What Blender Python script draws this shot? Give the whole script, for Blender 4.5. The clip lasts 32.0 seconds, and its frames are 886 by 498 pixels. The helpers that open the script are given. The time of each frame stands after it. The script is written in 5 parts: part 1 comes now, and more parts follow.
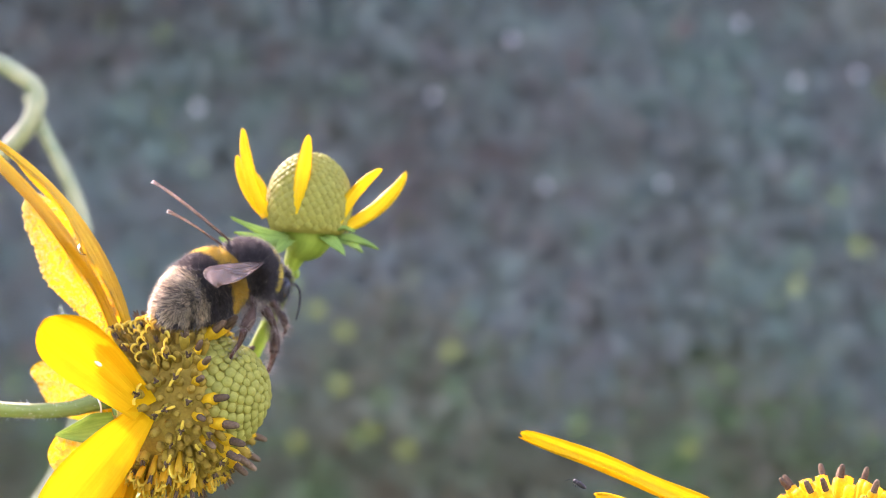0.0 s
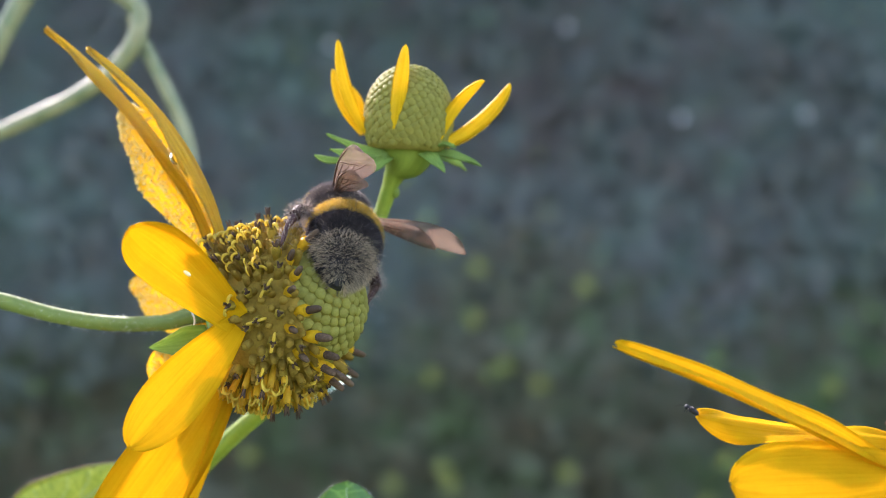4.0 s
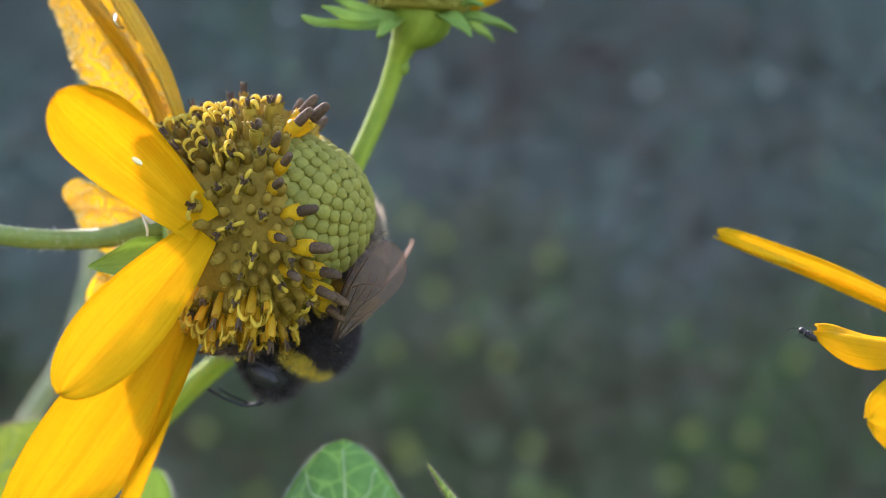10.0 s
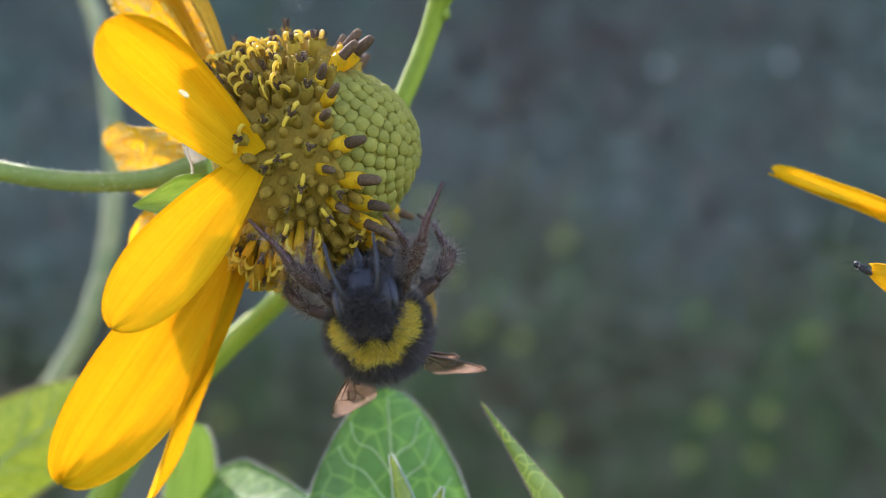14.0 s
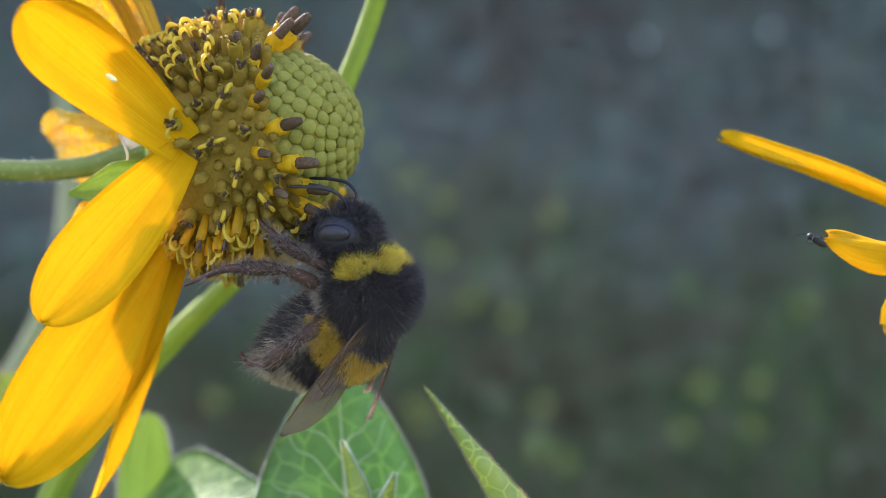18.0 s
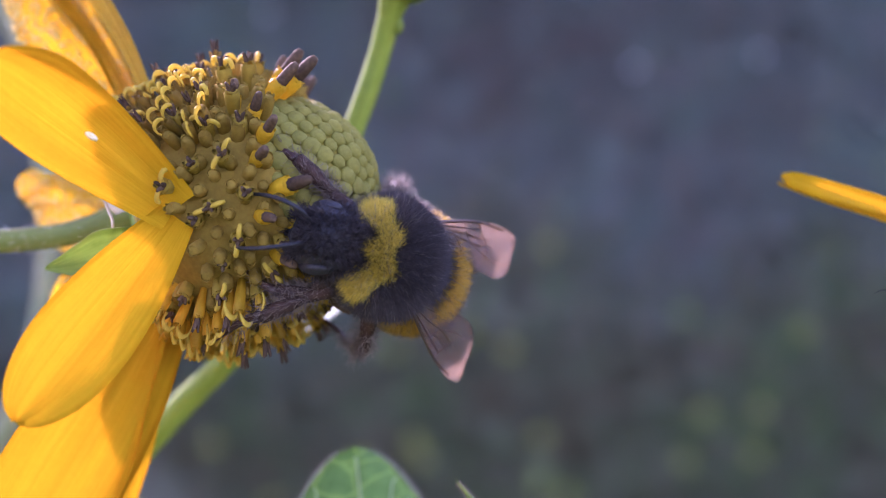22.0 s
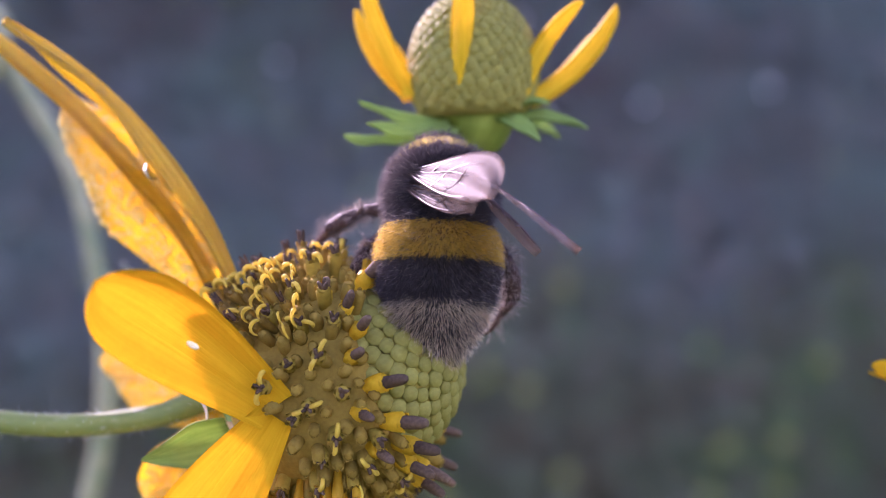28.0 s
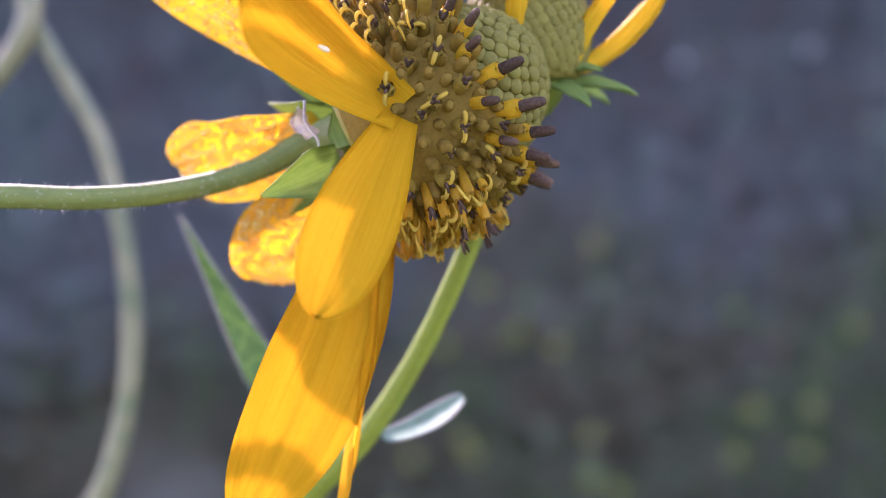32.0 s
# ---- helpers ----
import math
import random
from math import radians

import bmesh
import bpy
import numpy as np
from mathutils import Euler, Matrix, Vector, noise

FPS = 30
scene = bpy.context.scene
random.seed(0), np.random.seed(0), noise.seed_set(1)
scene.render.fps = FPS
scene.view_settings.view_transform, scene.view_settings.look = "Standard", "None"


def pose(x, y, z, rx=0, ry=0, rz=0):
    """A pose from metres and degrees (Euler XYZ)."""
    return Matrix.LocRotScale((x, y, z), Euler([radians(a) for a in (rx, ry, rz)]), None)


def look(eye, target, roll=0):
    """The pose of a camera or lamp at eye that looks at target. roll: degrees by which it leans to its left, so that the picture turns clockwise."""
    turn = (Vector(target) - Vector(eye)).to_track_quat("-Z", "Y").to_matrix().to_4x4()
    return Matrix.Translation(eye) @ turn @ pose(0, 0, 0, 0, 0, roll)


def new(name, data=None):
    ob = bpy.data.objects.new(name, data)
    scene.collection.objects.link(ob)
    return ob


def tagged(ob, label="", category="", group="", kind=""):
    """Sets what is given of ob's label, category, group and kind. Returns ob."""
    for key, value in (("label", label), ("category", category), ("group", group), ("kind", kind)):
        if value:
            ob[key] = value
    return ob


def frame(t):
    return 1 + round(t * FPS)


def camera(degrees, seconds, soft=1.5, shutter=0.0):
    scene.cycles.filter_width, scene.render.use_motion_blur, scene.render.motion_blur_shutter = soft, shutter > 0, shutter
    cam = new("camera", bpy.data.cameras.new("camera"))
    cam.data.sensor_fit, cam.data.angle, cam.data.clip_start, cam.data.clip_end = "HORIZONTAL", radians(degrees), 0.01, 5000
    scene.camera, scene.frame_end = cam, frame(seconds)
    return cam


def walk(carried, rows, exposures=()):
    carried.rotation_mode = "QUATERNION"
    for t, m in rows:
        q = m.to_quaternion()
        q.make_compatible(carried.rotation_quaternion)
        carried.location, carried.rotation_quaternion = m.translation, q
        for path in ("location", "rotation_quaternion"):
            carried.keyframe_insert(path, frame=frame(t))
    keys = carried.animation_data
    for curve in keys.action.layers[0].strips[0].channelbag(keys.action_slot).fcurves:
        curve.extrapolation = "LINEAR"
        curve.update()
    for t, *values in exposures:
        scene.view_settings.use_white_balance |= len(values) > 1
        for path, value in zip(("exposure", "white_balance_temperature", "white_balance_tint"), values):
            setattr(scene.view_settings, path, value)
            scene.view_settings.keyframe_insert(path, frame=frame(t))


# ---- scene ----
EXPOSURES = [(0, 3.3, 6700, 42), (0.8, 2.65, 6450, 28), (2, 2.55, 6300, 26), (19.5, 2.55, 6300, 26), (20.6, 2.52, 5750, 64), (25, 2.52, 5850, 64), (32, 2.52, 5950, 62)]
cam = camera(40, 32.0, soft=0.8)
walk(cam, [
    (0, pose(0.00738, -0.14808, 0.00858, 94.64, -1.27, -4.62)),
    (0.5, pose(0.01077, -0.14444, 0.01225, 92.82, -1.33, -2.08)),
    (1, pose(0.01427, -0.14064, 0.00661, 92.63, -1.45, -0.04)),
    (1.5, pose(0.01513, -0.14008, 0.00400, 92.93, -1.5, 0.77)),
    (2, pose(0.01372, -0.13946, 0.00225, 93.15, -1.39, 1.72)),
    (2.5, pose(0.01259, -0.13983, 0.00384, 92.69, -1.37, 2.03)),
    (3, pose(0.01200, -0.14014, 0.00243, 92.89, -1.28, 2.62)),
    (3.5, pose(0.01249, -0.14138, 0.00644, 91.13, -1.26, 2.18)),
    (5.5, pose(0.00858, -0.11670, 0.00634, 93.99, -1.15, -1.2)),
    (6, pose(0.00844, -0.10871, 0.00598, 94.06, -1.06, -3.79)),
    (6.5, pose(0.01062, -0.10938, 0.00852, 93.11, -1, -3.26)),
    (7, pose(0.00994, -0.10977, 0.00660, 92.88, -0.96, -2.63)),
    (7.5, pose(0.00735, -0.10925, 0.00379, 92.4, -0.97, -2.19)),
    (8, pose(0.00626, -0.10847, 0.00338, 92.12, -1.01, -1.68)),
    (8.5, pose(0.00885, -0.10872, 0.00220, 91.42, -1.03, -1.2)),
    (9, pose(0.00726, -0.10800, 0.00036, 91.05, -1.28, -1.02)),
    (9.5, pose(0.00401, -0.10790, -0.00073, 90.74, -1.44, -1.42)),
    (10, pose(0.00468, -0.10752, -0.00113, 90.55, -1.16, -0.27)),
    (10.5, pose(0.00436, -0.10722, -0.00074, 90.23, -1.2, -0.44)),
    (11, pose(0.00594, -0.10615, -0.00145, 89.73, -1, -0.41)),
    (11.5, pose(0.00385, -0.10567, -0.00237, 90.35, -1.16, -0.49)),
    (12, pose(0.00138, -0.10616, -0.00154, 90.75, -1.03, -0.27)),
    (12.5, pose(-0.00010, -0.10705, -0.00208, 90.63, -0.87, -0.87)),
    (13, pose(0.00000, -0.10702, 0.00000, 90, -0.51, -0)),
    (13.5, pose(0.00195, -0.10719, -0.00085, 89.36, -0.44, 1.7)),
    (14, pose(0.00175, -0.10668, -0.00492, 89.92, -0.3, 0.29)),
    (14.5, pose(0.00195, -0.10573, -0.00419, 89.95, -0.18, 0.34)),
    (16.5, pose(0.00496, -0.10372, -0.00410, 87.66, 0.32, -0.64)),
    (17, pose(0.00697, -0.10470, -0.00440, 88.72, 0.51, 0.12)),
    (17.5, pose(0.00539, -0.10384, -0.00576, 88.51, 0.69, -0.25)),
    (18, pose(0.00571, -0.10366, -0.00473, 88.84, 0.93, -0.04)),
    (18.5, pose(0.00793, -0.10215, -0.00238, 88.95, 1.16, -0.94)),
    (19, pose(0.00878, -0.10078, -0.00204, 88.57, 1.34, -0.75)),
    (19.5, pose(0.00883, -0.10053, -0.00314, 88.83, 1.56, -0.39)),
    (20, pose(0.00772, -0.09923, -0.00122, 88.23, 1.59, -1.5)),
    (20.5, pose(0.00823, -0.09841, -0.00316, 89.79, 1.81, -0.74)),
    (21, pose(0.00635, -0.09619, -0.00324, 90.6, 2.04, -0.91)),
    (21.5, pose(0.00573, -0.09362, -0.00312, 90.7, 2.49, -0.59)),
    (22, pose(0.00346, -0.09156, -0.00233, 90.33, 2.58, -0.39)),
    (22.5, pose(0.00415, -0.09238, -0.00177, 88.66, 2.63, -0.43)),
    (23, pose(0.00267, -0.09370, -0.00256, 89.84, 2.62, 0.19)),
    (23.5, pose(0.00231, -0.09354, 0.00211, 90.09, 2.98, 0.76)),
    (24, pose(0.00329, -0.09316, 0.00364, 91.03, 3.38, 0.97)),
    (24.5, pose(0.00289, -0.09251, 0.00470, 90.12, 3.49, 1.12)),
    (25, pose(0.00316, -0.09143, 0.00419, 91.62, 3.54, 1.15)),
    (25.5, pose(0.00335, -0.09151, 0.00805, 90.04, 3.63, 1.18)),
    (27.5, pose(-0.00130, -0.09351, 0.00671, 91.28, 4.51, 0.23)),
    (28, pose(-0.00101, -0.09362, 0.00803, 91.96, 4.4, 0.15)),
    (28.5, pose(-0.00134, -0.09356, 0.00534, 92.98, 4.11, 0.42)),
    (29, pose(-0.00287, -0.09459, 0.00808, 92.3, 4.16, 0.05)),
    (29.5, pose(-0.00710, -0.09681, 0.00227, 92.17, 3.87, -0.25)),
    (30, pose(-0.01113, -0.09904, -0.00505, 91.78, 3.58, -1.06)),
    (30.5, pose(-0.01207, -0.09959, -0.00434, 92.71, 3.48, -2.11)),
    (31, pose(-0.01209, -0.10008, -0.00310, 93.48, 3.4, -2.87)),
    (31.5, pose(-0.01004, -0.09892, 0.00033, 92.42, 3.02, -0.27)),
    (32, pose(-0.00247, -0.09673, 0.00843, 89.96, 3.06, 1.62)),
], exposures=EXPOSURES)

# ---- sky, sun ----
SUN_TO = Vector((-0.46, 0.66, 0.60)).normalized()
sky = bpy.data.worlds.new("sky")
scene.world = sky
sky.use_nodes = True
sn = sky.node_tree.nodes
st = sn.new("ShaderNodeTexSky")
st.sky_type, st.sun_disc = "NISHITA", False
st.sun_elevation = math.asin(SUN_TO.z)
st.sun_rotation = math.atan2(SUN_TO.x, SUN_TO.y)
sky.node_tree.links.new(st.outputs[0], sn["Background"].inputs[0])
sn["Background"].inputs[1].default_value = 0.15
sun = new("sun", bpy.data.lights.new("sun", "SUN"))
sun.data.energy, sun.data.angle, sun.data.color = 3.2, radians(0.5), (1.0, 0.94, 0.85)
sun.matrix_world = look(SUN_TO * 3, (0, 0, 0))


# ---- materials ----
def surface(name, c1, c2, scale=600.0, rough=0.5, bump=0.15, through_light=0.0, through_col=None, spec=0.4,
            stripes=0.0, c3=None, sheen=0.0, random_tint=0.0, veins=None, deep=0.0003):
    """A two-scale noisy surface. scale: features per metre; stripes: lengthwise lines by the mesh's own UV."""
    m = bpy.data.materials.new(name)
    m.use_nodes = True
    nt = m.node_tree
    n, l = nt.nodes, nt.links
    p = n["Principled BSDF"]
    co = n.new("ShaderNodeTexCoord")
    big = n.new("ShaderNodeTexNoise")
    big.inputs["Scale"].default_value, big.inputs["Detail"].default_value = scale * 0.25, 3
    fine = n.new("ShaderNodeTexNoise")
    fine.inputs["Scale"].default_value, fine.inputs["Detail"].default_value = scale * 2.0, 4
    l.new(co.outputs["Object"], big.inputs["Vector"])
    l.new(co.outputs["Object"], fine.inputs["Vector"])
    mixv = n.new("ShaderNodeMath")
    mixv.operation = "MULTIPLY_ADD"
    l.new(fine.outputs["Fac"], mixv.inputs[0])
    mixv.inputs[1].default_value = 0.5
    half = n.new("ShaderNodeMath")
    half.operation, half.inputs[1].default_value = "MULTIPLY", 0.5
    l.new(big.outputs["Fac"], half.inputs[0])
    l.new(half.outputs[0], mixv.inputs[2])
    fac = mixv.outputs[0]
    height = fine.outputs["Fac"]
    if stripes:
        mp = n.new("ShaderNodeMapping")
        mp.inputs["Scale"].default_value = (stripes, 1.6, 1)
        sx = n.new("ShaderNodeTexNoise")
        sx.inputs["Scale"].default_value, sx.inputs["Detail"].default_value = 1.0, 3
        l.new(co.outputs["UV"], mp.inputs["Vector"])
        l.new(mp.outputs[0], sx.inputs["Vector"])
        add = n.new("ShaderNodeMath")
        add.operation = "MULTIPLY_ADD"
        l.new(sx.outputs["Fac"], add.inputs[0])
        add.inputs[1].default_value = 0.75
        sc = n.new("ShaderNodeMath")
        sc.operation, sc.inputs[1].default_value = "MULTIPLY", 0.3
        l.new(fac, sc.inputs[0])
        l.new(sc.outputs[0], add.inputs[2])
        fac = add.outputs[0]
        hh = n.new("ShaderNodeMath")
        hh.operation = "MULTIPLY_ADD"
        l.new(fine.outputs["Fac"], hh.inputs[0])
        hh.inputs[1].default_value = 0.35
        l.new(sx.outputs["Fac"], hh.inputs[2])
        height = hh.outputs[0]
    ramp = n.new("ShaderNodeValToRGB")
    ramp.color_ramp.elements[0].position, ramp.color_ramp.elements[1].position = 0.36, 0.64
    ramp.color_ramp.elements[0].color = (*c1, 1)
    ramp.color_ramp.elements[1].color = (*c2, 1)
    if c3:
        e = ramp.color_ramp.elements.new(0.5)
        e.color = (*c3, 1)
    l.new(fac, ramp.inputs[0])
    col = ramp.outputs[0]
    if veins:
        vo = n.new("ShaderNodeTexVoronoi")
        vo.feature, vo.inputs["Scale"].default_value = "DISTANCE_TO_EDGE", veins
        l.new(co.outputs["Object"], vo.inputs["Vector"])
        vr = n.new("ShaderNodeMapRange")
        vr.inputs[1].default_value, vr.inputs[2].default_value = 0.0, 0.055
        vr.inputs[3].default_value, vr.inputs[4].default_value = 0.75, 0.0
        l.new(vo.outputs["Distance"], vr.inputs[0])
        mc = n.new("ShaderNodeMixRGB")
        mc.inputs[2].default_value = (c2[0] * 1.9, c2[1] * 1.6, c2[2] * 1.4, 1)
        l.new(vr.outputs[0], mc.inputs[0])
        l.new(col, mc.inputs[1])
        col = mc.outputs[0]
    if random_tint:
        oi = n.new("ShaderNodeObjectInfo")
        gm = n.new("ShaderNodeNewGeometry")
        ad = n.new("ShaderNodeMath")
        ad.operation = "ADD"
        l.new(oi.outputs["Random"], ad.inputs[0])
        l.new(gm.outputs["Random Per Island"], ad.inputs[1])
        fr = n.new("ShaderNodeMath")
        fr.operation = "FRACT"
        l.new(ad.outputs[0], fr.inputs[0])
        mr = n.new("ShaderNodeMapRange")
        mr.inputs[3].default_value, mr.inputs[4].default_value = 1 - random_tint, 1 + random_tint
        l.new(fr.outputs[0], mr.inputs[0])
        hs = n.new("ShaderNodeHueSaturation")
        l.new(mr.outputs[0], hs.inputs["Value"])
        l.new(col, hs.inputs["Color"])
        col = hs.outputs[0]
    l.new(col, p.inputs["Base Color"])
    p.inputs["Roughness"].default_value = rough
    p.inputs["Specular IOR Level"].default_value = spec
    if sheen:
        p.inputs["Sheen Weight"].default_value = sheen
    if bump:
        b = n.new("ShaderNodeBump")
        b.inputs["Strength"].default_value, b.inputs["Distance"].default_value = bump, deep
        l.new(height, b.inputs["Height"])
        l.new(b.outputs[0], p.inputs["Normal"])
    if through_light:
        tr = n.new("ShaderNodeBsdfTranslucent")
        mx = n.new("ShaderNodeMixShader")
        mx.inputs[0].default_value = through_light
        gam = n.new("ShaderNodeGamma")
        gam.inputs[1].default_value = 0.66
        l.new(col, gam.inputs[0])
        if through_col:
            tm = n.new("ShaderNodeMixRGB")
            tm.blend_type, tm.inputs[0].default_value = "MULTIPLY", 1.0
            l.new(gam.outputs[0], tm.inputs[1])
            tm.inputs[2].default_value = (*through_col, 1)
            l.new(tm.outputs[0], tr.inputs[0])
        else:
            l.new(gam.outputs[0], tr.inputs[0])
        l.new(p.outputs[0], mx.inputs[1])
        l.new(tr.outputs[0], mx.inputs[2])
        l.new(mx.outputs[0], n["Material Output"].inputs[0])
    return m


M_PETAL = surface("petal_yellow", (0.70, 0.395, 0.000), (0.79, 0.465, 0.002), 900, 0.5, 0.8, 0.5, (0.92, 0.86, 0.3), spec=0.05, stripes=22)
M_PETAL_PALE = surface("petal_underside", (0.76, 0.43, 0.001), (0.93, 0.63, 0.02), 1500, 0.3, 1.0, 0.6, (1.0, 0.93, 0.5), spec=0.5, stripes=30, deep=0.0007)
# sun sparkle on the petals is put into these pale yellow beads
M_DEW = surface("sparkle_bead", (0.90, 0.64, 0.10), (0.97, 0.80, 0.25), 300, 0.08, 0, 0.5, spec=1.0)
M_GLISTEN = surface("petal_glistening", (0.84, 0.52, 0.004), (0.98, 0.76, 0.03), 1400, 0.2, 1.0, 0.62, (1.0, 0.92, 0.35), spec=0.9, stripes=14, deep=0.0016)
M_BUDPETAL = surface("young_petal", (0.66, 0.39, 0.002), (0.82, 0.51, 0.006), 900, 0.55, 0.3, 0.4, spec=0.1, stripes=9)
M_STEM = surface("stem_green", (0.13, 0.20, 0.02), (0.26, 0.34, 0.045), 700, 0.5, 0.4, 0.3, spec=0.25, stripes=10)
M_STEM_DARK = surface("stalk_olive", (0.12, 0.165, 0.035), (0.22, 0.275, 0.06), 700, 0.55, 0.4, 0.25, spec=0.3, stripes=10)
M_STEM_PALE = surface("pale_stem", (0.13, 0.175, 0.075), (0.36, 0.33, 0.17), 120, 0.5, 0.3, 0.2, spec=0.35)
M_SEPAL = surface("sepal_green", (0.15, 0.25, 0.04), (0.28, 0.40, 0.08), 900, 0.55, 0.3, 0.45, spec=0.25, stripes=8)
M_DRY = surface("dried_white", (0.55, 0.48, 0.36), (0.75, 0.70, 0.58), 1500, 0.7, 0.5, 0.3)
M_DOME = surface("dome_olive", (0.27, 0.22, 0.025), (0.42, 0.34, 0.05), 800, 0.6, 0.3, 0.15)
M_BUMP = surface("disc_bud_green", (0.29, 0.265, 0.05), (0.38, 0.345, 0.07), 1200, 0.6, 0.3, 0.45, spec=0.15, random_tint=0.08)
M_TUBE = surface("floret_tube", (0.30, 0.205, 0.025), (0.42, 0.285, 0.03), 1500, 0.65, 0.2, 0.35, spec=0.1, random_tint=0.15)
M_CLOSED = surface("closed_floret", (0.26, 0.165, 0.026), (0.36, 0.235, 0.036), 1500, 0.8, 0.2, 0.25, spec=0.05, random_tint=0.14)
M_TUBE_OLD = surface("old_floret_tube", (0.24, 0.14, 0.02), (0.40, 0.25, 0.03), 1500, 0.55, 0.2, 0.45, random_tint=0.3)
# brighter orange copy of the old tube, painting in the backlit glow below
M_TUBE_RIM = surface("backlit_floret_tube", (0.62, 0.34, 0.01), (0.80, 0.48, 0.02), 1500, 0.5, 0.15, 0.6, random_tint=0.3)
M_TUBE_FRESH = surface("fresh_floret_tube", (0.70, 0.40, 0.008), (0.85, 0.52, 0.015), 1500, 0.5, 0.15, 0.55, spec=0.15, random_tint=0.12)
M_ANTHER = surface("anther_brown", (0.075, 0.045, 0.026), (0.16, 0.10, 0.055), 1800, 0.8, 0.4, 0.15, spec=0.1, random_tint=0.35)
M_STIGMA = surface("stigma_yellow", (0.58, 0.40, 0.04), (0.74, 0.53, 0.06), 1800, 0.5, 0.2, 0.45, spec=0.2)
M_LEAF_YOUNG = surface("young_leaf", (0.17, 0.24, 0.045), (0.30, 0.36, 0.08), 500, 0.45, 0.35, 0.4, (1.0, 1.0, 0.3), 0.4, veins=700)
M_LEAF = surface("leaf_green", (0.075, 0.155, 0.040), (0.125, 0.230, 0.066), 500, 0.5, 0.6, 0.4, (0.9, 1.1, 0.3), 0.25, veins=330)
M_LEAF_PALE = surface("leaf_back", (0.15, 0.26, 0.15), (0.25, 0.37, 0.23), 500, 0.6, 0.25, 0.25, spec=0.15)
M_VEIN = surface("leaf_vein", (0.30, 0.40, 0.14), (0.42, 0.50, 0.20), 900, 0.5, 0.1, 0.3)
M_CHITIN = surface("chitin_black", (0.010, 0.009, 0.010), (0.022, 0.020, 0.020), 1500, 0.5, 0.3, spec=0.3)
M_EYE = surface("eye_black", (0.010, 0.009, 0.011), (0.02, 0.018, 0.02), 4000, 0.35, 0.3, spec=0.35)
M_LEG = surface("leg_brown", (0.025, 0.014, 0.01), (0.07, 0.035, 0.02), 2000, 0.6, 0.3, spec=0.15)
M_TARSUS = surface("foot_rust", (0.035, 0.015, 0.010), (0.09, 0.03, 0.018), 2000, 0.4, 0.2, 0.2)
M_FUR_BLACK = surface("fur_black", (0.032, 0.025, 0.024), (0.080, 0.062, 0.056), 1500, 0.6, 0, 0.3, random_tint=0.3)
M_FUR_YELLOW = surface("fur_yellow", (0.70, 0.48, 0.03), (0.88, 0.65, 0.08), 1500, 0.55, 0, 0.4, random_tint=0.2)
M_FUR_BUFF = surface("fur_buff", (0.58, 0.42, 0.23), (0.82, 0.64, 0.40), 1500, 0.55, 0, 0.5, random_tint=0.2)
M_FUR_GOLD = surface("fur_gold", (0.52, 0.28, 0.02), (0.70, 0.42, 0.04), 1500, 0.55, 0, 0.35, random_tint=0.25)
M_FUR_GREY = surface("fur_grey", (0.26, 0.21, 0.16), (0.42, 0.35, 0.27), 1500, 0.55, 0, 0.35, random_tint=0.3)
M_FUR_LEG = surface("leg_hair", (0.20, 0.15, 0.11), (0.38, 0.30, 0.23), 1500, 0.55, 0, 0.35, random_tint=0.3)
M_EDGE_PINK = surface("pink_edge", (0.45, 0.26, 0.16), (0.60, 0.38, 0.24), 900, 0.5, 0, 0.3)
M_HAIR = surface("plant_hair", (0.60, 0.60, 0.52), (0.80, 0.80, 0.70), 900, 0.5, 0, 0.4)
M_FLECK = surface("pollen_fleck", (0.78, 0.60, 0.25), (0.85, 0.74, 0.45), 2500, 0.7, 0.5)
M_HEDGE = surface("hedge_leaf", (0.130, 0.104, 0.084), (0.122, 0.168, 0.122), 9, 0.75, 0, 0.3, spec=0.06, random_tint=0.07, c3=(0.134, 0.146, 0.118))
M_UNDER = surface("undergrowth_leaf", (0.118, 0.092, 0.055), (0.092, 0.150, 0.050), 11, 0.75, 0, 0.3, spec=0.06, random_tint=0.08, c3=(0.116, 0.124, 0.076))
# lit copy of the hedge leaf: sunlight painted in as lighter green
M_HEDGE_LIT = surface("hedge_leaf_lit", (0.20, 0.28, 0.06), (0.30, 0.40, 0.09), 9, 0.45, 0, 0.4, random_tint=0.4)
M_HEDGE_RED = surface("hedge_leaf_red", (0.12, 0.085, 0.06), (0.17, 0.115, 0.08), 9, 0.6, 0, 0.25, spec=0.1, random_tint=0.3)
# near-white colour stands for points of sun glinting off the hedge
M_GLINT = surface("sun_glint", (0.86, 0.83, 0.78), (0.92, 0.90, 0.86), 60, 0.5, 0, 0.8)
# caught light is put into this bright yellow-green; the hedge face gets no sun
M_BRIGHT = surface("lit_leaf", (0.27, 0.30, 0.05), (0.36, 0.38, 0.09), 60, 0.4, 0, 0.4)
# shade between the hedge leaves, put into the colour of a solid core
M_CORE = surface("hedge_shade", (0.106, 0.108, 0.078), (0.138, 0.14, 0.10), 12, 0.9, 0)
M_GROUND = surface("grass_ground", (0.045, 0.07, 0.02), (0.09, 0.11, 0.035), 14, 0.9, 0.3)


